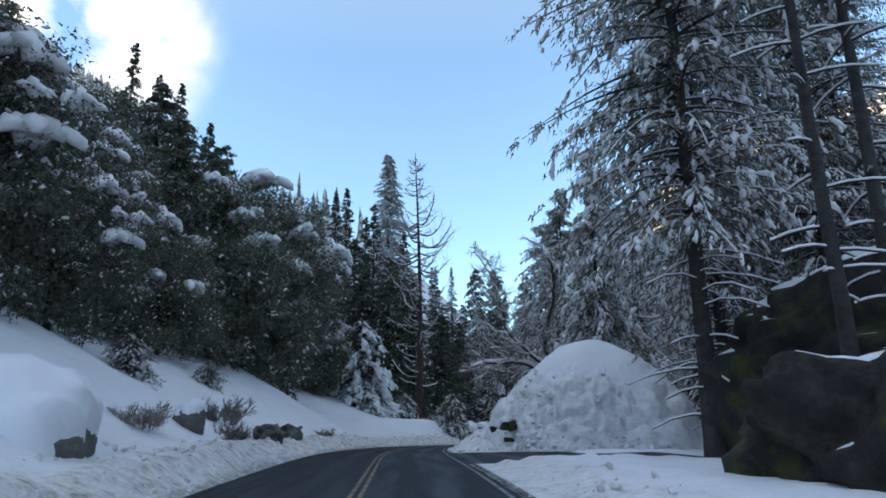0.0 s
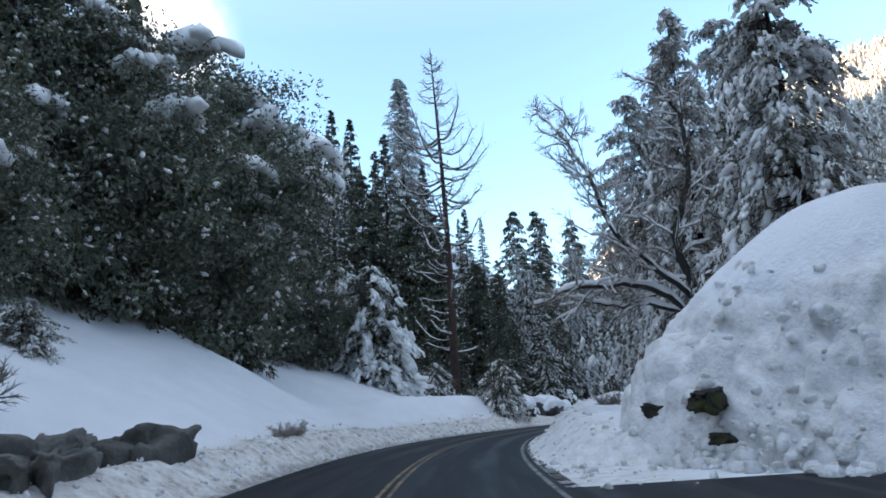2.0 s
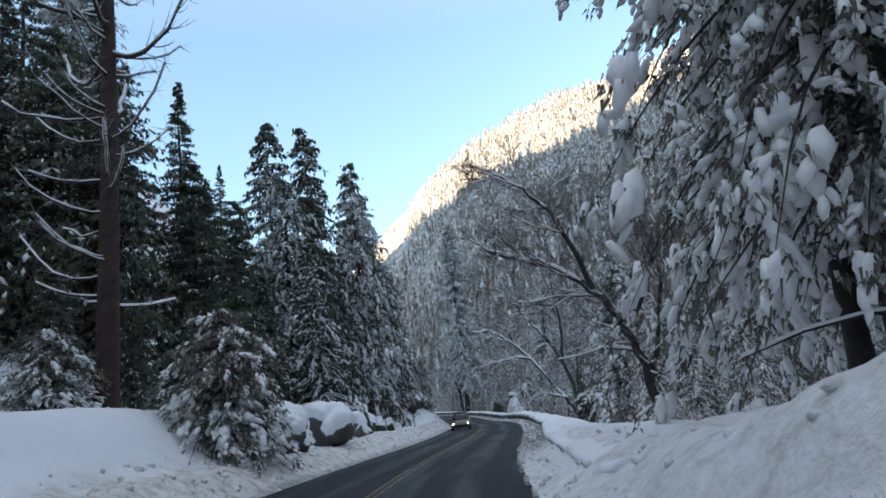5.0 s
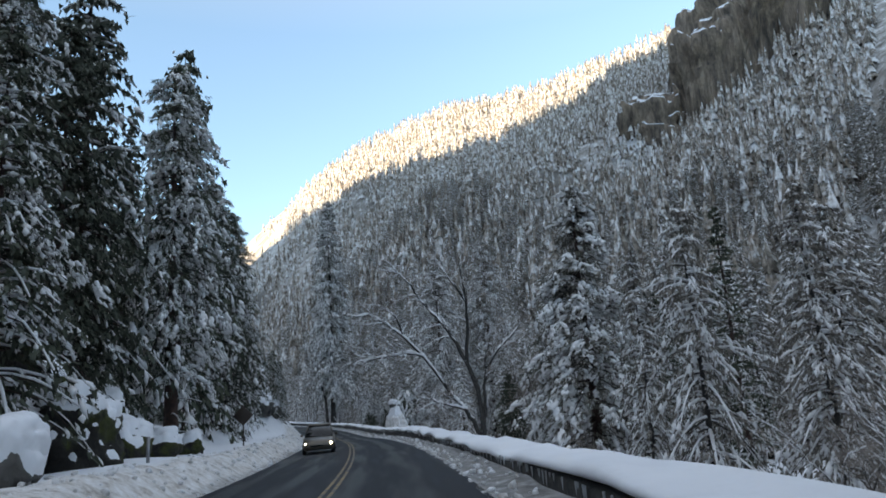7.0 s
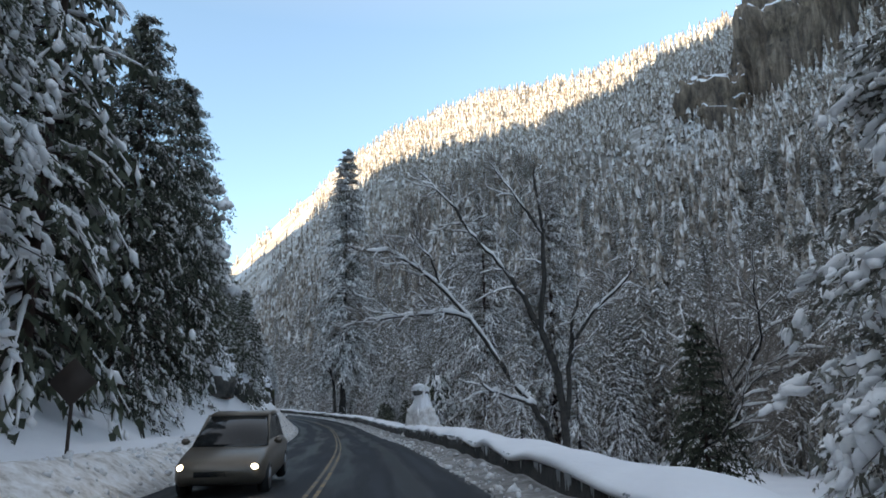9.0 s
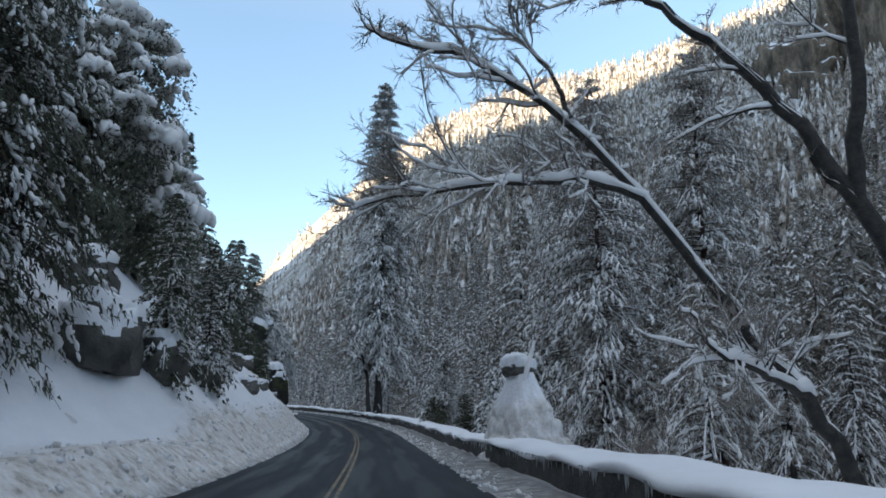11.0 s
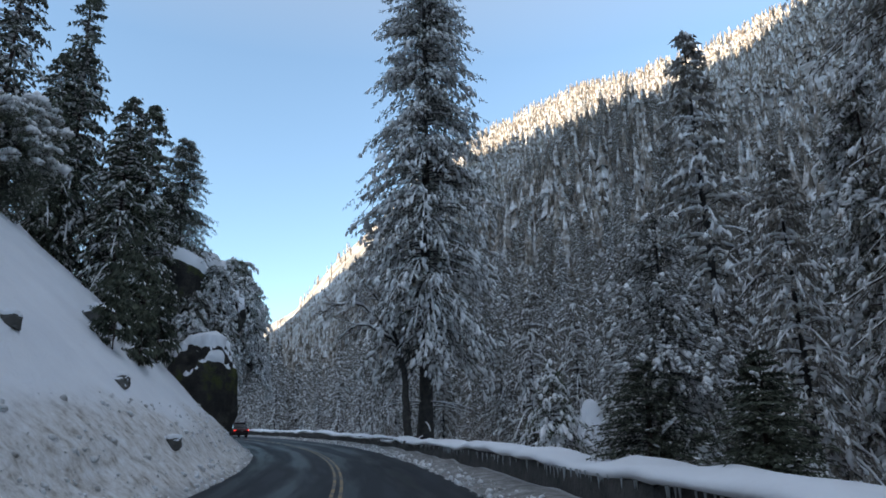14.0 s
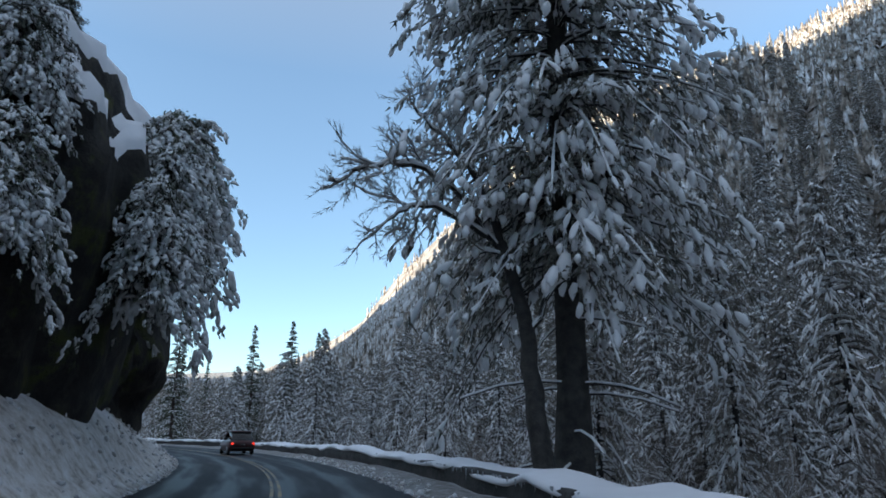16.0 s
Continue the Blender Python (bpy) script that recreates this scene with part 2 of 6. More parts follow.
def cliff_material():
    # brown granite face with upright streaks
    m, nt, p = material("brown_granite", 0.9)
    n = noise_node(nt, 0.35, 8, rough=0.7, stretch=(1, 1, 0.12))
    c = ramp(nt, n.outputs["Fac"], [(0.32, (0.035, 0.030, 0.027)), (0.5, (0.20, 0.15, 0.115)), (0.62, (0.36, 0.27, 0.20)), (0.75, (0.30, 0.285, 0.27))])
    nt.links.new(c.outputs[0], p.inputs["Base Color"])
    f = noise_node(nt, 0.5, 8, rough=0.7)
    bump(nt, p, f.outputs["Fac"], 1.0, 1.5)
    return m


def mossy_material():
    # dark damp granite with brown stains and patches of moss
    m, nt, p = material("mossy_rock", 0.9)
    a, g = noise_node(nt, 1.1, 7, rough=0.65), noise_node(nt, 0.55, 6, rough=0.7)
    stone = ramp(nt, a.outputs["Fac"], [(0.32, (0.009, 0.008, 0.007)), (0.5, (0.030, 0.026, 0.022)), (0.68, (0.075, 0.066, 0.056))]).outputs[0]
    moss = ramp(nt, a.outputs["Fac"], [(0.35, (0.014, 0.018, 0.004)), (0.65, (0.062, 0.070, 0.016))]).outputs[0]
    cover = ramp(nt, g.outputs["Fac"], [(0.52, (0, 0, 0)), (0.60, (1, 1, 1))]).outputs[0]
    nt.links.new(mix(nt, cover, stone, moss), p.inputs["Base Color"])
    f = noise_node(nt, 5, 8, rough=0.7)
    bump(nt, p, f.outputs["Fac"], 1.0, 0.15)
    return m


CLIFF = cliff_material()
MOSS_ROCK = mossy_material()
STONE = two_tone("wall_stone", (0.018, 0.018, 0.018), (0.075, 0.07, 0.065), 1.8, 0.85, 5, 0.08, 0.9)
ICE = plain("ice", (0.55, 0.58, 0.6), 0.25)
RUBBER, METAL = plain("rubber", (0.02, 0.02, 0.02), 0.8), plain("alloy", (0.35, 0.35, 0.36), 0.4, 0.8)
TAN_PAINT, RED_PAINT = plain("tan_paint", (0.17, 0.14, 0.11), 0.3, 0.3), plain("red_paint", (0.055, 0.011, 0.012), 0.3, 0.2)
GLASS_DARK = plain("tinted_glass", (0.015, 0.017, 0.018), 0.08)
LAMP_ON, LAMP_OFF = plain("lit_headlight", (1.0, 0.9, 0.72), 0.2, 0, 9.0), plain("headlight", (0.6, 0.6, 0.6), 0.15)
# the first is an unlit tail light given an added faint red glow
TAIL_GLOW, TAIL_OFF = plain("tail_light_added_glow", (0.6, 0.03, 0.02), 0.2, 0, 0.4), plain("tail_light", (0.25, 0.01, 0.01), 0.2)
SIGN_BACK = plain("sign_back", (0.05, 0.032, 0.024), 0.7)
PLOUGHED, GROUND, ASPHALT = dirty_snow_material(), ground_material(), asphalt_material()
YELLOW, WHITE_LINE = paint_material("yellow_paint", (0.34, 0.20, 0.055)), paint_material("white_paint", (0.26, 0.26, 0.25))
FAR_FOREST = snowy_forest_material()


# ---- geometry helpers ----
def link_mesh(name, verts, faces, mats, parent=None, smooth=True, index=None, label=""):
    me = bpy.data.meshes.new(name)
    verts, faces = np.asarray(verts, dtype=np.float32), np.asarray(faces, dtype=np.int32)
    n, k = faces.shape
    me.vertices.add(len(verts))
    me.vertices.foreach_set("co", verts.reshape(-1))
    me.loops.add(n * k)
    me.loops.foreach_set("vertex_index", faces.reshape(-1))
    me.polygons.add(n)
    me.polygons.foreach_set("loop_start", np.arange(0, n * k, k, dtype=np.int32))
    me.update(calc_edges=True)
    for mt in (mats if isinstance(mats, (list, tuple)) else [mats]):
        me.materials.append(mt)
    if index is not None:
        me.polygons.foreach_set("material_index", np.asarray(index, dtype=np.int32))
    if smooth:
        me.polygons.foreach_set("use_smooth", np.ones(len(me.polygons), dtype=bool))
    me.update()
    ob = new(name, me)
    if parent:
        ob.parent = parent
    if label:
        ob["label"] = label
    return ob


def part(name, bm, mat, parent, label="", smooth=True):
    me = bpy.data.meshes.new(name)
    bm.to_mesh(me)
    bm.free()
    me.materials.append(mat)
    if smooth:
        for p in me.polygons:
            p.use_smooth = True
    ob = new(name, me)
    ob.parent = parent
    if label:
        ob["label"] = label
    return ob


def ico(level):
    bm = bmesh.new()
    bmesh.ops.create_icosphere(bm, subdivisions=level, radius=1)
    v = np.array([p.co[:] for p in bm.verts])
    f = np.array([[p.index for p in q.verts] for q in bm.faces])
    bm.free()
    return v, f


ICO1, ICO4, ICO5 = ico(1), ico(4), ico(5)


def tongue(sides=5):
    """A clump of snow hanging on a bough: long, rounded above, bent down at its outer end."""
    ring_x, ring_w = (-0.62, 0.05, 0.66), (0.72, 1.0, 0.66)
    a = np.arange(sides) * 2 * math.pi / sides + math.pi / 2
    v = [(-1, 0, 0.05)]
    for x, w in zip(ring_x, ring_w):
        for t in a:
            v.append((x, math.cos(t) * w, max(math.sin(t), -0.55) * w - 0.35 * max(x, 0) ** 2))
    v.append((1, 0, -0.5))
    f = [(0, 1 + (i + 1) % sides, 1 + i) for i in range(sides)]
    for r in range(2):
        for i in range(sides):
            p, q = 1 + r * sides + i, 1 + r * sides + (i + 1) % sides
            f += [(p, q, q + sides), (p, q + sides, p + sides)]
    f += [(1 + 2 * sides + i, 1 + 2 * sides + (i + 1) % sides, 3 * sides + 1) for i in range(sides)]
    return np.array(v, float), np.array(f)


TONGUE = tongue(5)
OCT = (np.array([(1, 0, 0), (-1, 0, 0), (0, 1, 0), (0, -1, 0), (0, 0, 1), (0, 0, -1.0)]), np.array([(0, 2, 4), (2, 1, 4), (1, 3, 4), (3, 0, 4), (2, 0, 5), (1, 2, 5), (3, 1, 5), (0, 3, 5)]))


def unit(v):
    return v / np.maximum(np.linalg.norm(v, axis=-1, keepdims=True), 1e-9)


class Soup:
    """Collects vertices and triangles of one mesh."""

    def __init__(self):
        self.v, self.f, self.n = [], [], 0

    def add(self, v, f):
        self.v.append(v.reshape(-1, 3))
        self.f.append(f.reshape(-1, 3) + self.n)
        self.n += len(self.v[-1])

    def blobs(self, rs, c, axis, size, shape=ICO1, rough=0.25):
        """Lumps at c with their long axis along axis; size: (n, 3) half lengths along axis, across and up."""
        n = len(c)
        if not n:
            return
        a = unit(axis)
        side = unit(np.cross(a, np.tile([0, 0, 1.0], (n, 1))) + 1e-6)
        up = np.cross(side, a)
        bv, bf = shape
        r = 1 + rough * (rs.rand(n, len(bv), 1) - 0.5) * 2
        p = bv[None] * r
        v = c[:, None] + p[..., :1] * (a * size[:, :1])[:, None] + p[..., 1:2] * (side * size[:, 1:2])[:, None] + p[..., 2:] * (up * size[:, 2:])[:, None]
        self.add(v, bf[None] + (np.arange(n) * len(bv))[:, None, None])

    def blades(self, c, d, w, length, width):
        """Pointed leaves or needle sprays: from c along d, spread along w."""
        n = len(c)
        v = np.stack([c - w * width[:, None] * 0.5, c + w * width[:, None] * 0.5, c + d * length[:, None]], 1)
        self.add(v, (np.arange(n * 3)).reshape(-1, 3))

    def tube(self, pts, radii, sides=5):
        pts = np.asarray(pts, float)
        n = len(pts)
        t = unit(np.gradient(pts, axis=0))
        ref = np.tile([0.31, 0.95, 0.11], (n, 1))
        s = unit(np.cross(t, ref))
        u = np.cross(s, t)
        a = np.arange(sides) * 2 * math.pi / sides
        v = pts[:, None] + (s[:, None] * np.cos(a)[None, :, None] + u[:, None] * np.sin(a)[None, :, None]) * np.asarray(radii)[:, None, None]
        i = np.arange(n - 1)[:, None] * sides + np.arange(sides)[None]
        j = np.arange(n - 1)[:, None] * sides + (np.arange(sides)[None] + 1) % sides
        f = np.stack([np.stack([i, j, j + sides], -1), np.stack([i, j + sides, i + sides], -1)], 2)
        self.add(v, f)

    def strip(self, pts, widths, heights):
        """Snow lying along the upper side of a limb: a rounded ridge."""
        pts = np.asarray(pts, float)
        n = len(pts)
        t = unit(np.gradient(pts, axis=0))
        s = unit(np.cross(t, np.tile([0, 0, 1.0], (n, 1))) + 1e-6)
        w, h = np.asarray(widths)[:, None], np.asarray(heights)[:, None]
        up = np.tile([0, 0, 1.0], (n, 1))
        v = np.stack([pts - s * w, pts - s * w * 0.7 + up * h * 0.75, pts + up * h, pts + s * w * 0.7 + up * h * 0.75, pts + s * w], 1)
        k = 5
        i = np.arange(n - 1)[:, None] * k + np.arange(k)[None]
        j = np.arange(n - 1)[:, None] * k + (np.arange(k)[None] + 1) % k
        f = np.stack([np.stack([i, j, j + k], -1), np.stack([i, j + k, i + k], -1)], 2)
        self.add(v, f)

    def link(self, name, mat, parent=None, smooth=True, label=""):
        return link_mesh(name, np.concatenate(self.v), np.concatenate(self.f), mat, parent, smooth, label=label)


# ---- the road's line and the lie of the land ----
LINE = [(-400, 17, 6.0), (-150, 6.3, 2.0), (-40, 1.7, 0.2), (0, 0, 0), (10.8, -0.52, -0.07), (21.8, -1.18, -0.14), (33.2, -2.05, -0.39), (44.8, -2.05, -0.74), (56.6, -0.35, -1.12), (67.8, 3.5, -1.6),
        (79.1, 8.5, -2.08), (90.5, 14.25, -2.61), (102, 19.5, -3.13), (113.5, 24.19, -3.66), (125.4, 28.83, -4.23), (138, 33.3, -4.91), (151, 37.67, -5.62), (164.2, 42.02, -6.13), (177.4, 45.9, -6.41),
        (191.1, 48.75, -6.57), (205, 50.3, -6.6), (220, 50.2, -6.6), (235, 48.5, -6.6), (250, 45.2, -6.6), (270, 39, -6.6), (300, 27, -6.6), (350, 2, -6.7), (420, -36, -7), (600, -110, -8), (1200, -400, -10)]
_l = np.array(LINE)
_y = np.arange(-400, 1201, 2.0)
_k = np.exp(-0.5 * (np.arange(-8, 9) / 3.0) ** 2)
_k /= _k.sum()


def smooth_table(col):
    a = np.interp(_y, _l[:, 0], _l[:, col])
    return np.convolve(np.pad(a, 8, mode="reflect", reflect_type="odd"), _k, "valid")


_x, _z = smooth_table(1), smooth_table(2)


def road_x(y):
    return np.interp(y, _y, _x)


def road_z(y):
    return np.interp(y, _y, _z)


def road_k(y):
    s = (road_x(np.asarray(y) + 3) - road_x(np.asarray(y) - 3)) / 6
    return np.sqrt(1 + s * s)


def at_side(y, u):
    """Plan place at a distance u to the right of the camera's line (left: minus)."""
    return road_x(y) + u * road_k(y), y


def step(a, b, x):
    t = np.clip((np.asarray(x, float) - a) / (b - a), 0, 1)
    return t * t * (3 - 2 * t)


def lumps(x, y, scale, seed):
    """Cheap smooth value noise on arrays, about -1 to 1."""
    x, y = np.asarray(x, float) / scale + seed * 17.3, np.asarray(y, float) / scale + seed * 9.1
    xi, yi = np.floor(x), np.floor(y)
    fx, fy = x - xi, y - yi
    fx, fy = fx * fx * (3 - 2 * fx), fy * fy * (3 - 2 * fy)

    def h(a, b):
        s = np.sin(a * 127.1 + b * 311.7 + seed * 74.7) * 43758.5453
        return (s - np.floor(s)) * 2 - 1
    return (h(xi, yi) * (1 - fx) + h(xi + 1, yi) * fx) * (1 - fy) + (h(xi, yi + 1) * (1 - fx) + h(xi + 1, yi + 1) * fx) * fy


# valley sides, seen from the middle of the walk: bearing (degrees, right plus), height angle and distance of the crest, distance of the foot
# west crest left of about -32 is unseen, its height set to shade the valley
RIM_WEST = [(-180, 16, 420, 120), (-150, 26, 520, 70), (-120, 36, 650, 45), (-100, 37, 700, 40), (-80, 37, 700, 40), (-60, 32, 620, 45), (-45, 31, 600, 60), (-32, 28, 620, 90), (-25, 22, 650, 140), (-19, 10, 900, 240), (-8, 4.5, 1300, 350)]
RIM_EAST = [(0, 5, 1300, 380), (4, 6.3, 1050, 330), (8, 8.4, 900, 260), (11, 12.2, 860, 230), (15, 16.1, 830, 190), (20, 20.3, 800, 160), (23, 22.3, 770, 145), (27, 23.9, 730, 130), (32, 25.5, 690, 118), (37, 25.8, 640, 108), (43, 26.9, 580, 98), (48, 27.9, 530, 92), (53, 28.8, 490, 88), (60, 30.5, 430, 86), (75, 33, 370, 84), (100, 33, 340, 84), (130, 29, 360, 90), (160, 18, 400, 110), (180, 16, 420, 120)]
RIM = np.array(RIM_WEST + RIM_EAST, dtype=float)
CENTRE = (25.0, 110.0)


def valley(x, y):
    dx, dy = x - CENTRE[0], y - CENTRE[1]
    r, az = np.hypot(dx, dy), np.degrees(np.arctan2(dx, dy))
    el, crest, foot = (np.interp(az, RIM[:, 0], RIM[:, k]) for k in (1, 2, 3))
    f = np.clip((r - foot) / (crest - foot), 0, 1.25)
    top = crest * np.tan(np.radians(el))
    rough = lumps(x, y, 70, 3) * 0.05 + lumps(x, y, 28, 4) * 0.03 + lumps(x, y, 11, 5) * 0.012
    h = top * (np.minimum(f, 1) ** 1.12 + rough * np.minimum(f * 3, 1) * (1.05 - np.minimum(f, 1)) * 1.6) - np.maximum(f - 1, 0) * top * 1.2
    return np.where(r > foot, np.maximum(h, 0), 0), f


def granite(x, y):
    """Where bare pale granite shows on the far mountainside, 0 to 1."""
    az = np.degrees(np.arctan2(x - CENTRE[0], y - CENTRE[1]))
    f = valley(x, y)[1]
    return step(2, 5, az) * (1 - step(15, 22, az)) * step(0.25, 0.45, f) * step(-0.35, 0.1, lumps(x, y, 60, 41) + 0.5 * lumps(x, y, 25, 42) + 0.4)


def wall_u(y):
    """How far right of the road's line the guard wall's face stands."""
    return np.interp(y, [66, 105, 155, 330], [3.2, 3.22, 3.8, 3.85])


def profile(y, u):
    """Height over the road's surface beside the road."""
    y, u = np.asarray(y, float), np.asarray(u, float)
    e = -4.55 - u
    wob = lumps(y, u * 0, 6, 1) * 0.35 + lumps(y, u * 0, 2.2, 2) * 0.15
    berm = (0.75 + 0.25 * step(120, 140, y) + wob * 0.3) * step(-0.05, 1.5, e + wob * 0.3)
    flat = np.interp(y, [-50, 30, 55, 64, 86, 100, 125, 140, 152, 205, 215, 260], [1.6, 2.4, 2.0, 6.5, 7.5, 6, 7, 5, 1.2, 1.0, 0.8, 4])
    rise = np.interp(y, [-50, 38, 55, 64, 86, 100, 125, 140, 152, 205, 215, 260], [0.66, 0.56, 0.60, 0.42, 0.42, 0.5, 0.42, 0.6, 0.92, 0.96, 0.95, 0.5])
    rubble = np.abs(lumps(y, u, 1.7, 25)) * 0.3 * step(2.5, 4.5, e) * step(145, 155, y) * (1 - step(215, 230, y))
    left = berm + rubble + 2.0 * step(58, 67, y) * (1 - step(80, 92, y)) * step(1.5, 5.0, e) + np.maximum(e - flat, 0) * rise + lumps(y, u, 5, 6) * 0.22 * step(1.5, 4, e) + lumps(y, u, 1.6, 7) * 0.07 * step(0.3, 1.5, e) + (np.abs(lumps(y, u, 0.7, 23)) * 0.12 + lumps(y, u, 0.36, 24) * (0.05 - 0.03 * step(76, 84, y))) * step(0.0, 0.5, e) * (1 - step(1.8, 3.0, e))
    r = u - 2.15
    bank = np.interp(y, [-50, 26, 31, 40, 46, 52, 57, 61, 64, 68, 78, 90, 400], [0.30, 0.16, 0.1, 0.75, 0.9, 1.1, 1.25, 1.1, 0.75, 0.3, 0.2, 0.1, 0.1])
    start = np.interp(y, [-50, 22, 23.5, 33, 38, 42, 400], [0.2, 0.4, 9, 8.5, 0.3, 0.1, 0.0])
    right = bank * step(0, np.interp(y, [64, 78], [1.6, 1.1]), r - start + wob * 0.3) + lumps(y, u, 1.3, 8) * 0.08 * step(0.2, 1.2, r - start)
    right = right + 0.6 * np.exp(-((y - 58.6) / 2.6) ** 2 - ((u - 6.2) / 2.6) ** 2) * step(0.6, 2.2, r)
    right = right + (np.abs(lumps(y, u, 0.8, 21)) * 0.16 + lumps(y, u, 0.4, 22) * 0.05) * step(0.1, 0.8, r - start) * (1 - step(3.0, 5.0, r - start)) * (1 - step(66, 76, y))
    shelf = step(64, 70, y) * step(0.25, 0.5, u - wall_u(y)) * 0.3
    drop = np.interp(y, [-50, 68, 80, 100, 230, 300, 420], [0.6, 0.6, 2.4, 3.9, 3.9, 3.9, 2])
    edge = np.interp(y, [60, 78], [5.0, 1.0])
    right = right + shelf - drop * step(0, 7, u - wall_u(y) - edge) + lumps(y, u, 5, 9) * 0.3 * step(3, 7, r)
    h = np.where(u < -4.55, left, np.where(u > 2.15, right, 0))
    return h - 0.05 * ((u > -4.5) & ((u < 2.1) | ((y > 23.2) & (y < 33.5) & (u < 10.5))))


def ground_z(x, y):
    x, y = np.asarray(x, float), np.asarray(y, float)
    u = (x - road_x(y)) / road_k(y)
    near = road_z(y) + profile(y, np.clip(u, -60, 60)) + np.maximum(-60 - u, 0) * 0.25
    h, f = valley(x, y)
    base = road_z(y) - 3.5
    far = base + h
    blend = step(14, 60, np.abs(u))
    return np.where(np.abs(u) < 14, near, np.maximum(near * (1 - step(60, 130, np.abs(u))) + base * step(60, 130, np.abs(u)), far * blend + near * (1 - blend)))


def spaced(*runs):
    out = []
    for a, b, s in runs:
        out += list(np.arange(a, b, s))
    return np.array(out)


def build_ground():
    us = spaced((-1500, -500, 90), (-500, -130, 22), (-130, -40, 6), (-40, -14, 1.6), (-14, -9, 0.7), (-9, -4.7, 0.24), (-4.7, -4.3, 0.1), (-4.3, 2.0, 1.2), (2.0, 2.4, 0.1), (2.4, 6.5, 0.2), (6.5, 9, 0.4), (9, 14, 0.8), (14, 45, 2.2), (45, 120, 5), (120, 700, 11), (700, 1000, 60), (1000, 2001, 200))
    ys = spaced((-1200, -300, 80), (-300, -60, 20), (-60, -12, 4), (-12, 24, 0.5), (24, 80, 0.26), (80, 215, 0.32), (215, 300, 2.0), (300, 420, 6), (420, 1000, 12), (1000, 3001, 100))
    U, Y = np.meshgrid(us, ys)
    X = road_x(Y) + U * road_k(Y)
    # far from the road the sheet straightens
    Z = ground_z(X, Y)
    v = np.stack([X, Y, Z], -1).reshape(-1, 3)
    n, m = len(ys), len(us)
    i = (np.arange(n - 1)[:, None] * m + np.arange(m - 1)[None]).reshape(-1)
    ob = link_mesh("ground", v, np.stack([i, i + 1, i + m + 1, i + m], -1), GROUND)
    Ud, Yd = U.reshape(-1), Y.reshape(-1)
    pl = np.where(Ud < 0, 1 - step(1.5, 2.8, -4.55 - Ud + lumps(Yd, Ud, 1.5, 12) * 0.5), 0.6 - 0.6 * step(0.9, 1.7, Ud - 2.2) * step(70, 80, Yd) - 0.6 * step(1.4, 3.0, Ud - 2.2 + lumps(Yd, Ud, 1.4, 14) * 0.4) * (1 - step(70, 80, Yd)))
    fr = step(40, 90, np.abs(Ud))
    sl = step(72, 80, Yd) * step(2.0, 2.3, Ud) * (1 - step(-0.1, 0.1, Ud - wall_u(Yd))) * 1.0 + (np.abs(Ud + 4.62) < 0.18) * 0.6
    gr = granite(X.reshape(-1), Yd)
    for nm, val in (("plough", pl), ("far", fr), ("slush", sl), ("granite", gr)):
        a = ob.data.attributes.new(nm, "FLOAT", "POINT")
        a.data.foreach_set("value", val.astype(np.float32))
    return tagged(ob, "deep white snow over a steep mountain valley", "ground", kind="structure")


def ribbon(name, u0, u1, y0, y1, dz, mat, label, category, step_y=1.0, uv=True, parent=None, wobble=0.0):
    ys = np.arange(y0, y1 + 0.01, step_y)
    us = np.linspace(u0, u1, max(2, int(abs(u1 - u0) / 0.8) + 1))
    U, Y = np.meshgrid(us, ys)
    if wobble:
        U = U + wobble * lumps(Y, U * 0, 3, 31)
    X = road_x(Y) + U * road_k(Y)
    v = np.stack([X, Y, road_z(Y) + dz], -1).reshape(-1, 3)
    n, m = len(ys), len(us)
    i = (np.arange(n - 1)[:, None] * m + np.arange(m - 1)[None]).reshape(-1)
    ob = link_mesh(name, v, np.stack([i, i + 1, i + m + 1, i + m], -1), mat, parent)
    lay = ob.data.uv_layers.new(name="UVMap")
    idx = np.zeros(len(ob.data.loops), dtype=np.int32)
    ob.data.loops.foreach_get("vertex_index", idx)
    lay.data.foreach_set("uv", np.stack([U.reshape(-1)[idx], Y.reshape(-1)[idx]], -1).reshape(-1).astype(np.float32))
    return tagged(ob, label, category, kind="structure")


build_ground()
ribbon("road", -4.75, 2.35, -120, 420, 0.0, ASPHALT, "damp dark asphalt two-lane mountain road", "road")
for u in (-1.13, -0.93):
    ribbon("centre_line", u - 0.045, u + 0.045, -120, 330, 0.006, YELLOW, "worn double yellow centre line", "road marking")
ribbon("edge_line", 1.88, 1.98, -120, 60, 0.006, WHITE_LINE, "worn white edge line on the road", "road marking")
ribbon("turnout", 2.35, 10.9, 22.8, 34, -0.004, ASPHALT, "bare asphalt turnout beside the road", "road")


# ---- trees ----
def thing(name, label, category, group="", mat=None):
    ob = new(name)
    ob.empty_display_size = 0.2
    return tagged(ob, label, category, group)


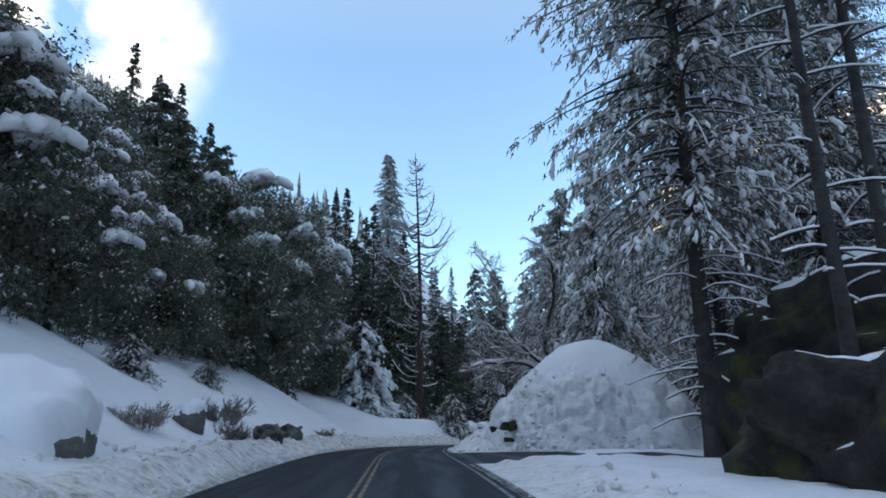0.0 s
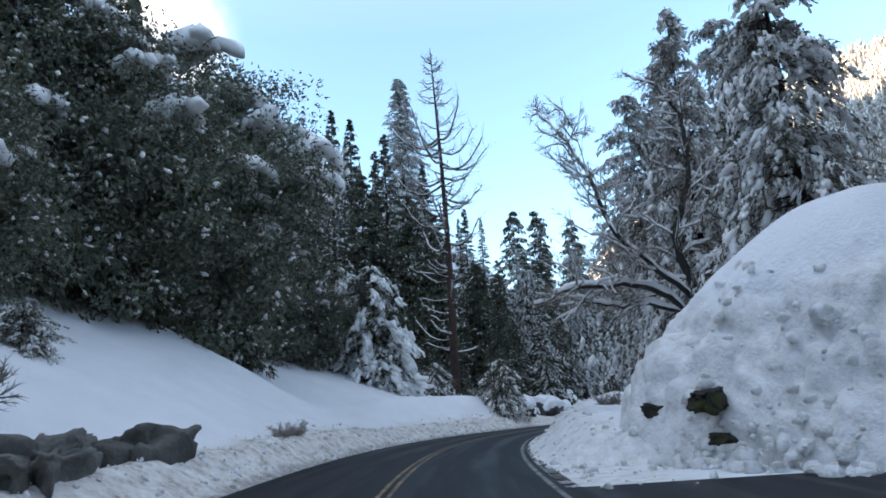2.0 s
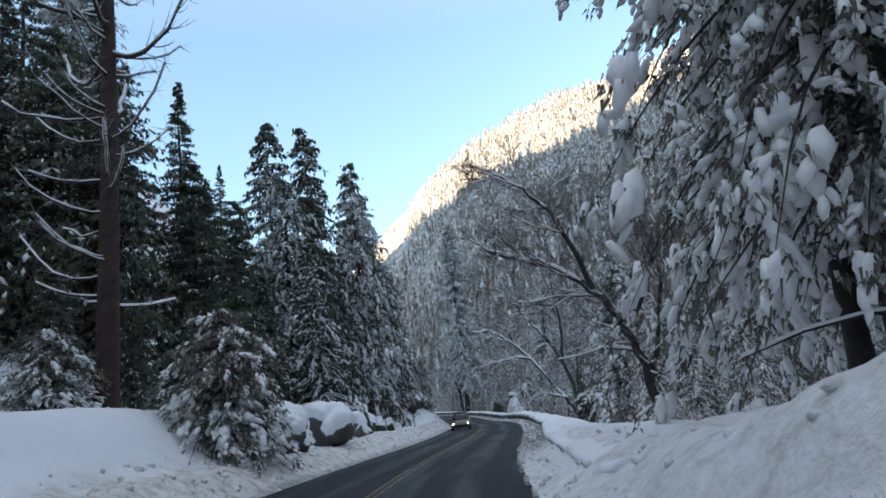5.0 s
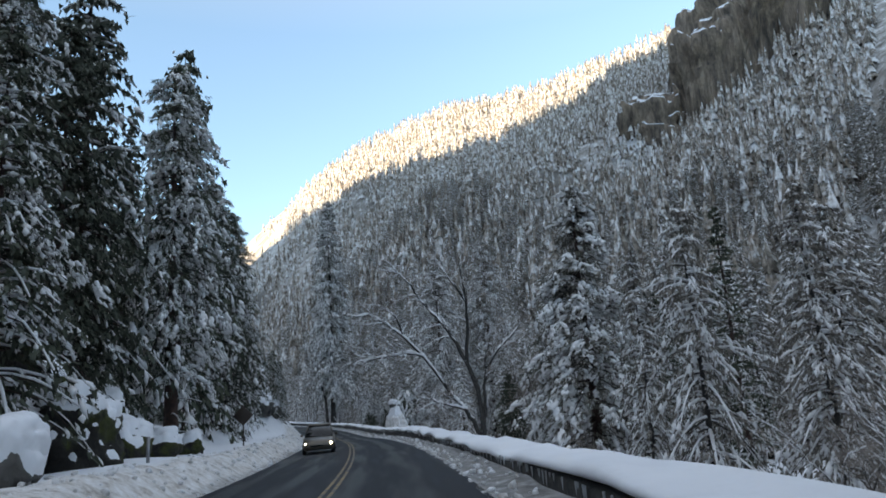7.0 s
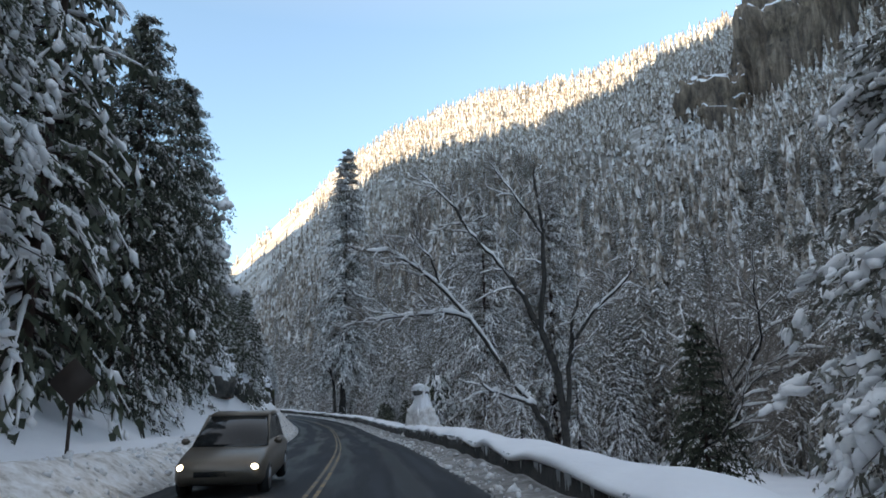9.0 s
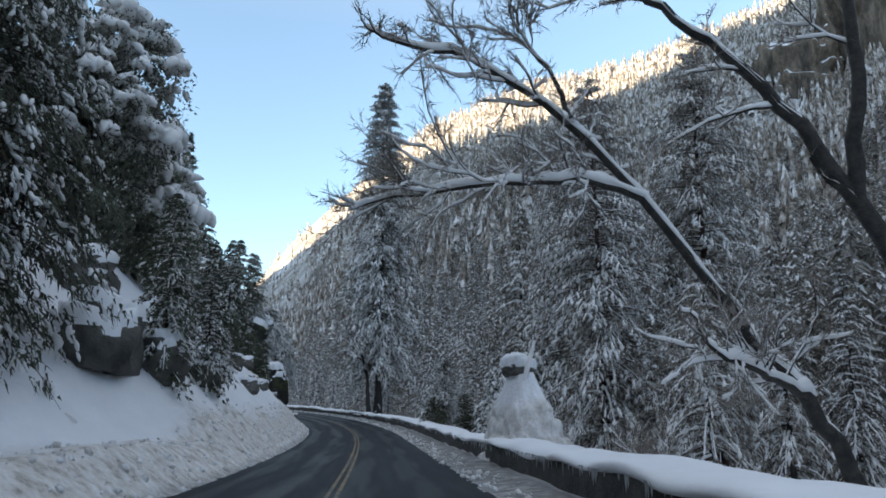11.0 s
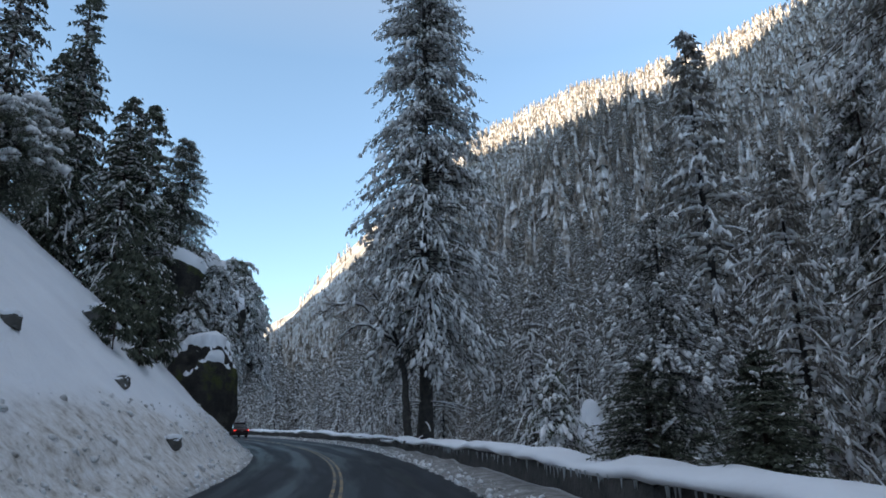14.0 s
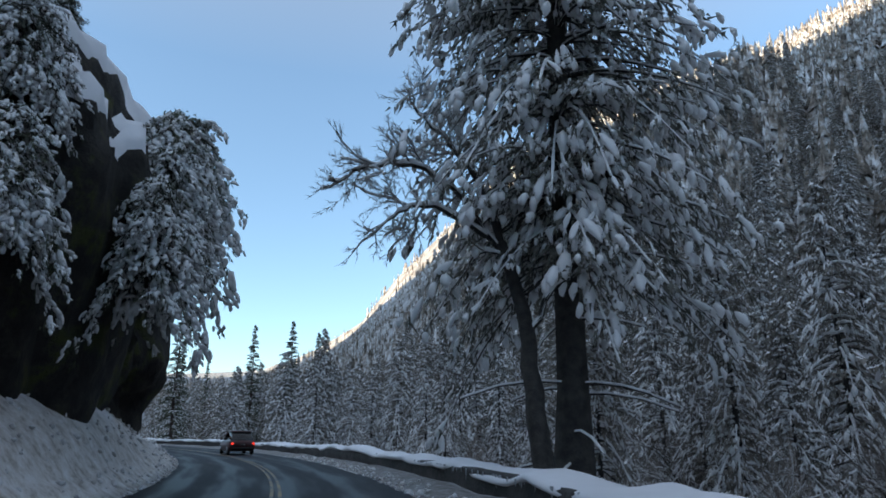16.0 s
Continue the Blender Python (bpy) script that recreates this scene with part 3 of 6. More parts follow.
def conifer(seed, height, radius, bare=0.12, tiers=38, per=5, nodes=5, droop=0.5, snow=0.7, lump=0.2, trunk_r=None, foliage=None, bark=None, fine=False, label="", shape=0.75, blade=0.55, ragged=0.25, name="conifer", fingers=1, width=0.5, dead=0, cluster=0, needles=0, drape=0.55):
    """A snow-laden conifer: tapered trunk, drooping boughs with needle sprays, snow hanging on the boughs in lobed clumps."""
    rs = np.random.RandomState(seed)
    foliage, bark = foliage or NEEDLES, bark or BARK_RED
    root = thing(name, label or "tall snow-laden conifer with drooping boughs", "tree", "conifers along the road")
    wood, twigs, green, white = Soup(), Soup(), Soup(), Soup()
    tr = trunk_r or height * 0.014
    zs = np.linspace(-0.6, height, 12)
    bend = np.cumsum(rs.randn(12, 2) * 0.03 * height / 25, 0)
    axis = np.column_stack([bend[:, 0], bend[:, 1], zs])
    wood.tube(axis, tr * (1 - 0.93 * np.clip(zs / height, 0, 1)) * (1 + 0.5 * np.exp(-np.maximum(zs, 0) / (0.04 * height))), 8)
    down = np.array([0, 0, -1.0])
    for _ in range(dead):
        # bare dead snags of boughs low on the trunk
        z, a, ln = height * rs.uniform(0.02, bare + 0.04), rs.rand() * 6.3, radius * rs.uniform(0.25, 0.8)
        s = np.linspace(0, 1, 4)[:, None]
        p = np.array([0, 0, z]) + np.array([math.cos(a), math.sin(a), 0.1]) * s * ln + down * s ** 2 * ln * 0.25
        twigs.tube(p, np.linspace(0.035, 0.01, 4), 3)
        white.strip(p + [0, 0, 0.02], np.full(4, 0.035), np.full(4, 0.05))
    zb = height * (bare + (1 - bare) * np.linspace(0, 0.985, tiers) ** 0.92)
    C, D, W, L, B = [], [], [], [], []
    SC, SA, SS = [], [], []
    for z in zb:
        f = (z / height - bare) / (1 - bare)
        reach = radius * ((1 - f) ** shape) * (0.72 + 0.28 * min(1, f * 6)) + 0.12
        for _ in range(max(3, int(round(per * (1.1 - 0.4 * f))))):
            a = rs.rand() * 2 * math.pi
            ln = reach * (1 - ragged + 2 * ragged * rs.rand())
            d0 = np.array([math.cos(a), math.sin(a), 0.25 - 0.35 * rs.rand() + 0.35 * f])
            s = np.linspace(0.0, 1, nodes + 2)[:, None]
            sag = droop * (0.6 + 0.8 * rs.rand()) * (1 - 0.4 * f)
            base = np.array([np.interp(z, zs, axis[:, 0]), np.interp(z, zs, axis[:, 1]), z + rs.randn() * 0.15])
            p = base + d0 * s * ln - np.array([0, 0, 1.0]) * (s ** 1.8) * ln * sag
            laden = snow * (0.35 + 1.1 * rs.rand())
            if fine:
                twigs.tube(p, np.linspace(0.012 * ln + 0.012, 0.006, len(p)), 3)
            elif ln > 1.6:
                twigs.tube(p[::2], np.linspace(0.012 * ln + 0.012, 0.006, len(p[::2])), 3)
            if laden > 0.3 and ln > 0.5 and not cluster:
                taper = np.linspace(1.0, 0.45, len(p)) * (0.6 + 0.8 * rs.rand(len(p)))
                thick = 0.4 if fine else 0.44
                white.strip(p + [0, 0, 0.02], lump * thick * taper, lump * thick * 1.3 * taper)
            side = np.array([-math.sin(a), math.cos(a), 0])
            for k in range(1, nodes + 2):
                w = min((1 - 0.55 * k / (nodes + 1)) * ln * 0.34 + 0.12, 0.95)
                for sg in ((-1, 1) if k < nodes + 1 else (0,)):
                    ax = unit(side * sg * (0.85 + 0.3 * rs.rand()) + d0 * 0.75 + np.array([0, 0, -0.35 - 0.5 * sag * k / nodes]))
                    w2 = w * (0.6 + 0.8 * rs.rand())
                    nb = needles or (9 if fine else 4)
                    for b in range(nb):
                        q = p[k] + ax * w2 * (0.1 + 0.85 * (b + rs.rand()) / nb) + rs.randn(3) * 0.06
                        dd = unit(ax * 0.7 + rs.randn(3) * 0.4 + np.array([0, 0, -0.75]))
                        C.append(q); D.append(dd); W.append(unit(np.cross(dd, rs.randn(3))))
                        L.append(blade * (0.6 + 0.8 * rs.rand()) * (0.6 + 0.4 * (1 - f))); B.append(blade * (0.28 if fine else width))
                    if rs.rand() < laden * (0.45 + 0.2 * k) * (1.0 if fine else 0.7):
                        g = lump * (0.35 + 1.3 * rs.rand() ** 1.6) * (0.55 + 0.5 * (1 - f))
                        c0 = p[k] + ax * w2 * 0.45 + np.array([0, 0, g * 0.25])
                        fall = unit(ax * (0.75 - 0.3 * drape) + d0 * 0.25 + down * (0.25 + drape * rs.uniform(0.3, 1.1)) + rs.randn(3) * 0.22)
                        if not cluster:
                            SC.append(c0); SA.append(fall); SS.append((min(w2, 0.55) * 0.3 + g * (0.7 + 0.5 * drape), g * (0.95 - 0.35 * drape), g * (0.7 - 0.2 * drape)))
                        for q in range(cluster):
                            # a drooping mass of small lobes that run down the spray
                            t = q / max(cluster - 1, 1) + 0.15 * rs.rand()
                            wide = g * (0.62 - 0.28 * t) * rs.uniform(0.75, 1.2)
                            SC.append(c0 + fall * g * 2.0 * t + down * g * 0.5 * t * t + rs.randn(3) * np.array([0.3, 0.3, 0.14]) * g)
                            SA.append(fall + rs.randn(3) * 0.3); SS.append((wide * 1.9, wide * 0.85, wide * 0.65))
                        for q in range(0 if cluster else fingers - 1):
                            sp = rs.randn(3) * np.array([1, 1, 0.3]) * g * 1.1
                            SC.append(c0 + ax * g * 0.9 + sp + down * g * (0.5 + rs.rand())); SA.append(ax * 0.35 + down * 0.9 + sp * 0.8)
                            SS.append((g * (0.7 + 0.5 * rs.rand()), g * 0.58, g * 0.5))
    green.blades(np.array(C), np.array(D), np.array(W), np.array(L), np.array(B))
    if SC:
        white.blobs(rs, np.array(SC), np.array(SA), np.array(SS), (ICO1 if cluster else TONGUE) if fine else OCT, 0.2)
    wood.link("trunk", bark, root)
    if twigs.n:
        twigs.link("bough", bark, root)["kind"] = "stuff"
    green.link("crown", foliage, root, smooth=False)
    if SC:
        white.link("snow", TREE_SNOW, root, label="snow lying on the boughs")["kind"] = "stuff"
    return root


def broad_evergreen(seed, height, radius, clumps=110, leaves=34, caps=0.3, cap=0.55, foliage=None, label="", low=0.1, name="evergreen_oak"):
    """A dense dark evergreen with a rounded uneven crown of leafy clumps, snow caps on some of them."""
    rs = np.random.RandomState(seed)
    root = thing(name, label or "dense dark evergreen oak with caps of snow", "tree", "evergreen oaks on the bank")
    wood, green, white = Soup(), Soup(), Soup()
    th, ph = rs.rand(clumps) * 2 * math.pi, np.arccos(rs.uniform(-0.95, 1, clumps))
    rr = (0.55 + 0.5 * rs.rand(clumps) ** 0.5) * (1 + 0.28 * np.sin(3 * th + seed) * np.sin(2.3 * ph + seed))
    cz = height * (0.5 + low * 0.5)
    c = np.column_stack([np.sin(ph) * np.cos(th) * radius * rr, np.sin(ph) * np.sin(th) * radius * rr, cz + np.cos(ph) * np.where(ph < 1.57, height - cz, cz) * rr])
    c[:, 2] = np.maximum(c[:, 2], -0.2)
    pts = np.array([[0, 0, -0.5], [0.1, 0, height * 0.25], [0.2, 0.2, height * 0.55], [0.1, 0.1, height * 0.85]])
    wood.tube(pts, [height * 0.025, height * 0.02, height * 0.012, 0.03], 7)
    for i in range(0, clumps, 3):
        s = pts[1] + (pts[3] - pts[1]) * rs.rand()
        m = (s + c[i]) / 2 + np.array([0, 0, -0.2])
        wood.tube([s, m, c[i]], [height * 0.008, height * 0.005, 0.015], 4)
    n = clumps * leaves
    cr = radius * 0.27 * (0.7 + 0.6 * rs.rand(clumps))
    o = unit(rs.randn(n, 3)) * (rs.rand(n, 1) ** 0.4)
    base = np.repeat(c, leaves, 0) + o * np.repeat(cr, leaves)[:, None] * np.array([1, 1, 0.72])
    d = unit(o + rs.randn(n, 3) * 0.7 + np.array([0, 0, -0.35]))
    green.blades(base, d, unit(np.cross(d, rs.randn(n, 3))), 0.2 * (0.6 + 0.9 * rs.rand(n)), 0.11 * (0.6 + 0.8 * rs.rand(n)))
    up = (c[:, 2] > height * 0.3) & (rs.rand(clumps) < caps)
    if up.any():
        k = c[up]
        g = cr[up] * cap * (0.6 + 0.9 * rs.rand(len(k)))
        for q in range(9):
            # each cap is a heap of small lobes that hang over the clump's edge
            t = rs.rand(len(k)) * 6.3
            out = np.column_stack([np.cos(t), np.sin(t), 0 * t]) * (0 if q == 0 else 1)
            w = rs.uniform(0.3, 1.0, len(k))[:, None]
            white.blobs(rs, k + out * g[:, None] * w * 1.2 + np.column_stack([0 * g, 0 * g, cr[up] * 0.62 - g * 0.42 * w[:, 0] ** 2 * (q > 0)]), out * 0.8 + rs.randn(len(k), 3) * 0.3 - np.array([0, 0, 0.55]) * (q > 0), np.column_stack([g * 0.62, g * 0.46, g * 0.36]) * (1.35 if q == 0 else 0.95), TONGUE, 0.2)
    # dusting
    m2 = rs.rand(n) < 0.018
    white.blobs(rs, base[m2] + np.array([0, 0, 0.05]), d[m2], np.column_stack([np.full(m2.sum(), 0.12), np.full(m2.sum(), 0.075), np.full(m2.sum(), 0.05)]) * (0.6 + rs.rand(m2.sum(), 1)), ICO1, 0.3)
    wood.link("trunk", BARK_DARK, root)["kind"] = "stuff"
    green.link("crown", foliage or OAK_LEAVES, root, smooth=False)
    white.link("snow", TREE_SNOW, root, label="rounded caps of snow")["kind"] = "stuff"
    return root


def limb_path(rs, p, d, ln, n, wander, lift):
    pts, dd = [np.array(p, float)], unit(np.array(d, float))
    for i in range(n):
        dd = unit(dd + rs.randn(3) * wander + np.array([0, 0, lift]))
        pts.append(pts[-1] + dd * ln / n)
    return np.array(pts), dd


def bare_tree(seed, height, spread=1.0, limbs=None, trunk_r=None, depth=5, forks=3, snow=1.0, label="", stems=1, name="bare_tree", twig_mat=None, up=0.45, lean=(0, 0), twig=0.5, paths=None, reach=1.0):
    """A leafless tree: forking limbs, fine twigs, snow lying along the limbs.
    limbs: the main limbs as (start on the trunk 0..1, direction, length, radius); else stems fork by themselves."""
    rs = np.random.RandomState(seed)
    root = thing(name, label or "leafless dark-barked tree with snow along its limbs", "tree", "bare trees along the road")
    wood, fine, white = Soup(), Soup(), Soup()
    tr = trunk_r or height * 0.018

    def cover(pts, rad):
        slope = np.abs(unit(np.gradient(pts, axis=0))[:, 2])
        wd = np.clip(rad * (1.25 - 0.15 * slope), 0.026, None) * min(snow, 1.15) * (1 - 0.75 * slope ** 6)
        white.strip(pts + np.array([0, 0, 1.0]) * rad[:, None] * 0.12, wd, (0.06 + 1.5 * rad) * snow * (0.6 + 0.6 * rs.rand(len(pts))) * (1 - 0.55 * slope ** 2))

    def sprig(p, d, ln):
        # fine twigs as slender blades
        k, ln = 10, min(ln, twig * 1.4)
        d = unit(np.array(d) + rs.randn(3) * 0.35)
        dd = unit(np.tile(d, (k, 1)) + rs.randn(k, 3) * 0.55)
        dd[0] = d
        along = np.concatenate([[0], 0.15 + 0.8 * rs.rand(k - 1)])
        fine.blades(np.tile(p, (k, 1)) + d * (along * ln)[:, None] - dd * 0.02, dd, unit(np.cross(dd, rs.randn(k, 3))), ln * np.where(along == 0, 1.1, 0.25 + 0.45 * rs.rand(k)), np.where(along == 0, 0.03, 0.02))

    def grow(p, d, ln, r, lev):
        if lev >= depth:
            sprig(p, d, max(ln, twig))
            return
        n = 9 if lev < 2 else (5 if lev < 3 else 3)
        pts, dd = limb_path(rs, p, d, ln, n, (0.07, 0.08, 0.14, 0.22, 0.25, 0.25, 0.25)[lev], 0.04 * up)
        rad = np.linspace(r, r * 0.62, n + 1)
        wood.tube(pts, rad, 7 if lev == 0 else (5 if lev < 2 else 3))
        if r > 0.009:
            cover(pts, rad)
        for q in pts[2:] if lev >= depth - 2 else ():
            sprig(q, dd, twig)
        for k in range(forks + (lev == 0) + (lev >= 2)):
            t = 0.35 + 0.65 * (k + rs.rand()) / (forks + 1) if k else 1.0
            i = min(n, int(t * n))
            ax = unit(np.cross(dd, rs.randn(3)))
            ang = (0.25 if k == 0 else 0.75) * (0.7 + 0.6 * rs.rand()) * spread
            nd = unit(dd * math.cos(ang) + ax * math.sin(ang) + np.array([0, 0, 0.12 * up]))
            grow(pts[i], nd, ln * (0.82 if k == 0 else 0.6) * (0.75 + 0.4 * rs.rand()), rad[i] * (0.8 if k == 0 else 0.55), lev + 1)
    for line, r0, r1 in paths or ():
        # main limbs with a known run: rounded off, then branching along it
        q = np.array(line, float)
        t = np.linspace(0, len(q) - 1, (len(q) - 1) * 4 + 1)
        pts = np.column_stack([np.interp(t, np.arange(len(q)), q[:, k]) for k in range(3)])
        for _ in range(3):
            pts[1:-1] = (pts[:-2] + 2 * pts[1:-1] + pts[2:]) / 4
        pts[1:-1] += rs.randn(len(pts) - 2, 3) * 0.05
        rad = np.linspace(r0, r1, len(pts))
        wood.tube(pts, rad, 8)
        cover(pts, rad)
        run = unit(np.gradient(pts, axis=0))
        for i in range(4, len(pts) - 1):
            for _ in range(0 if rad[i] > 0.19 else (1 if rad[i] > 0.12 else 2)):
                if rs.rand() > 0.75:
                    continue
                ax = unit(np.cross(run[i], rs.randn(3)))
                grow(pts[i], unit(run[i] * 0.6 + ax * 0.8 + np.array([0, 0, 0.25])), rs.uniform(0.7, 1.9) * reach, rad[i] * 0.32, 3)
        grow(pts[-1], run[-1], 0.8, r1, 3)
    if paths:
        pass
    elif limbs:
        pts, dd = limb_path(rs, (0, 0, -0.5), (lean[0], lean[1], 1), height, 9, 0.05, 0)
        rad = np.linspace(tr * 1.25, tr * 0.45, 10)
        wood.tube(pts, rad, 8)
        cover(pts, rad * 0.8)
        for t, d, ln, r in limbs:
            i = int(round(t * 9))
            grow(pts[i], d, ln * 0.55, r, 1)
        grow(pts[9], dd, height * 0.3, tr * 0.45, 2)
    else:
        for s in range(stems):
            a = rs.rand() * 6.3
            off = np.array([math.cos(a), math.sin(a), 0]) * (0.4 if stems > 1 else 0)
            grow(off + np.array([0, 0, -0.4]), np.array([lean[0], lean[1], 1]) + off * (0.9 if stems > 1 else 0), height * 0.34, tr, 0)
    wood.link("trunk", BARK_DARK, root)["kind"] = "stuff"
    if fine.n:
        fine.link("twig_spray", twig_mat or TWIGS, root, smooth=False)["kind"] = "stuff"
    if white.n:
        white.link("snow", TREE_SNOW, root, label="snow lying along the limbs")["kind"] = "stuff"
    return root


def snag(seed, height):
    """A tall dying pine: long red-brown trunk, short upcurved bare limbs with snow on them."""
    rs = np.random.RandomState(seed)
    root = thing("dead_pine", "tall half-dead pine with a red-brown trunk and bare limbs", "tree")
    wood, fine, white = Soup(), Soup(), Soup()
    z = np.linspace(-0.5, height, 14)
    ax = np.column_stack([np.sin(z * 0.12) * 0.25, np.cos(z * 0.1) * 0.2, z])
    wood.tube(ax, 0.42 * (1 - 0.93 * np.clip(z / height, 0, 1)), 9)
    for i in range(90):
        h = height * (0.12 + 0.86 * rs.rand() ** 0.75)
        a, f = rs.rand() * 6.3, h / height
        ln = (4.2 * (1 - f) ** 0.6 + 0.5) * rs.uniform(0.4, 1.0)
        s = np.linspace(0, 1, 6)[:, None]
        p = np.array([np.interp(h, z, ax[:, 0]), np.interp(h, z, ax[:, 1]), h]) + np.array([math.cos(a), math.sin(a), -0.1]) * s * ln + np.array([0, 0, 1.0]) * s ** 2.4 * ln * rs.uniform(0.1, 0.7) + rs.randn(6, 3) * 0.05 * s
        wood.tube(p, np.linspace(0.05 * (1 - f) + 0.018, 0.008, 6), 3)
        white.strip(p + [0, 0, 0.02], np.full(6, 0.045), np.full(6, 0.07) * (0.4 + rs.rand(6)))
        for q in p[2:]:
            d = unit(rs.randn(6, 3) * [0.8, 0.8, 0.6] + [math.cos(a) * 0.5, math.sin(a) * 0.5, 0.4])
            fine.blades(np.tile(q, (6, 1)), d, unit(np.cross(d, rs.randn(6, 3))), 0.3 + 0.6 * rs.rand(6), np.full(6, 0.03))
    for i in range(22):
        # long bare limbs that sweep out and curl up
        h, a = height * rs.uniform(0.36, 0.78), rs.rand() * 6.3
        ln, s = rs.uniform(2.6, 5.6), np.linspace(0, 1, 10)[:, None]
        out = np.array([math.cos(a), math.sin(a), 0])
        p = np.array([np.interp(h, z, ax[:, 0]), np.interp(h, z, ax[:, 1]), h]) + out * s * ln + np.array([0, 0, 1.0]) * (s ** 2.6 * rs.uniform(0.5, 1.0) - 0.3 * np.sin(s * 3.14)) * ln * 0.55 + rs.randn(10, 3) * 0.05 * s
        wood.tube(p, np.linspace(0.10, 0.02, 10), 5)
        white.strip(p + [0, 0, 0.04], np.full(10, 0.07), np.full(10, 0.12) * (0.4 + rs.rand(10)))
        for q in p[4:]:
            for _ in range(3):
                d = unit(out * 0.6 + rs.randn(3) * 0.6 + [0, 0, 0.5])
                t = np.linspace(0, 1, 5)[:, None]
                tw = q + d * t * rs.uniform(0.5, 1.3) + np.array([0, 0, 1.0]) * t ** 2 * 0.4
                fine.tube(tw, np.linspace(0.022, 0.006, 5), 3)
    wood.link("trunk", BARK_RED, root)["kind"] = "stuff"
    fine.link("twig_spray", TWIGS, root, smooth=False)["kind"] = "stuff"
    white.link("snow", TREE_SNOW, root, label="snow lying along the limbs")["kind"] = "stuff"
    return root


def place(ob, x, y, scale=1.0, rot=0.0, sink=0.15, first=False, label="", tall=1.0, tilt=0.0):
    """Stand a copy of a tree on the ground."""
    z = float(ground_z(np.array([x]), np.array([y]))[0]) - sink
    m = pose(x, y, z, tilt, 0, rot) @ Matrix.Diagonal((scale, scale, scale * tall, 1))
    if first or not ob.get("used"):
        ob.matrix_basis = m
        ob["used"] = 1
        made = ob
    else:
        made = copy_thing(ob, m @ Matrix.Diagonal((1 / ob.scale[0], 1 / ob.scale[1], 1 / ob.scale[2], 1)))
    if label:
        made["label"] = label
    return made


# prototypes: the first placing stands the tree itself, the next ones copies of it
FIR_HERO = conifer(11, 40, 4.4, bare=0.16, tiers=84, per=7, nodes=5, droop=0.75, snow=1.0, lump=0.155, fine=True, foliage=DUSTED_NEEDLES, label="very tall snow-dusted fir with a dark bare lower trunk", shape=0.55, blade=0.27, trunk_r=0.43, fingers=3, dead=14, needles=12, drape=0.8, bark=BARK_DARK)
FIR_SLIM = conifer(12, 28, 2.9, bare=0.05, tiers=42, per=5, nodes=3, droop=0.45, snow=0.55, lump=0.16, label="slim dark fir lightly dusted with snow", shape=0.8, blade=0.34, needles=7)
PINE_RED = conifer(13, 36, 4.8, bare=0.2, tiers=60, per=7, nodes=6, droop=0.45, snow=0.55, lump=0.12, fine=True, label="tall pine with a dark trunk and snowy boughs", shape=0.4, trunk_r=0.33, fingers=2, dead=40, ragged=0.4, blade=0.25, needles=11, drape=0.5, foliage=DUSTED_NEEDLES, bark=BARK_DARK)
CEDAR_NEAR = conifer(14, 20, 3.6, bare=0.19, tiers=38, per=6, nodes=4, droop=0.9, snow=1.1, lump=0.21, fine=True, cluster=6, label="drooping conifer heavily laden with lobed clumps of snow", shape=0.45, fingers=2, blade=0.22, ragged=0.35, trunk_r=0.24, dead=4, needles=18, foliage=DUSTED_NEEDLES, drape=1.0, bark=BARK_DARK)
CEDAR_TALL = conifer(29, 25, 4.0, bare=0.2, tiers=46, per=6, nodes=4, droop=0.75, snow=0.8, lump=0.24, fine=True, cluster=6, label="big conifer thickly laden with snow over a bare trunk", shape=0.5, fingers=2, blade=0.26, ragged=0.35, trunk_r=0.42, dead=8, needles=16, drape=0.9)
CEDAR_LADEN = conifer(24, 20, 3.5, bare=0.04, tiers=38, per=5, nodes=3, droop=0.8, snow=0.6, lump=0.22, label="drooping conifer laden with clumps of snow", shape=0.55, fingers=2, blade=0.5)
FIR_LADEN = conifer(15, 16, 3.3, bare=0.03, tiers=34, per=6, nodes=5, droop=0.7, snow=0.85, lump=0.22, cluster=6, fine=True, label="fir heavily laden with rounded clumps of snow", shape=0.8, fingers=2, blade=0.26, needles=12, drape=0.8, foliage=DUSTED_NEEDLES)
FROST_A = conifer(16, 19, 2.9, bare=0.06, tiers=36, per=5, nodes=3, droop=0.85, snow=1.1, lump=0.205, foliage=FROST_NEEDLES, bark=BARK_DARK, label="grey frosted conifer with drooping snowy boughs", shape=0.7, blade=0.42, width=0.4, drape=0.9)
FROST_B = conifer(17, 17, 3.3, bare=0.1, tiers=32, per=5, nodes=3, droop=0.95, snow=1.1, lump=0.215, foliage=FROST_NEEDLES, bark=BARK_DARK, label="frosted conifer with snowy hanging boughs", shape=0.5, ragged=0.4, blade=0.42, width=0.4, drape=1.0)
FROST_NEAR = conifer(25, 26, 4.0, bare=0.12, tiers=56, per=6, nodes=5, droop=0.7, snow=0.9, lump=0.13, fine=True, foliage=FROST_NEEDLES, bark=BARK_RED, label="tall frosted pine with snowy drooping boughs", shape=0.4, ragged=0.4, blade=0.27, fingers=3, trunk_r=0.34, dead=14, needles=11, drape=1.0)
CEDAR_DARK = conifer(18, 18, 3.6, bare=0.02, tiers=40, per=6, nodes=4, droop=0.6, snow=0.2, lump=0.17, label="dense dark green cedar with little snow", shape=0.5, blade=0.38, width=0.42, needles=7)
YOUNG = conifer(19, 5, 1.5, bare=0.04, tiers=16, per=6, nodes=3, droop=0.6, snow=0.8, lump=0.17, label="young fir bowed under snow", shape=0.9, blade=0.2, name="young_fir", fine=True, fingers=2, needles=9)
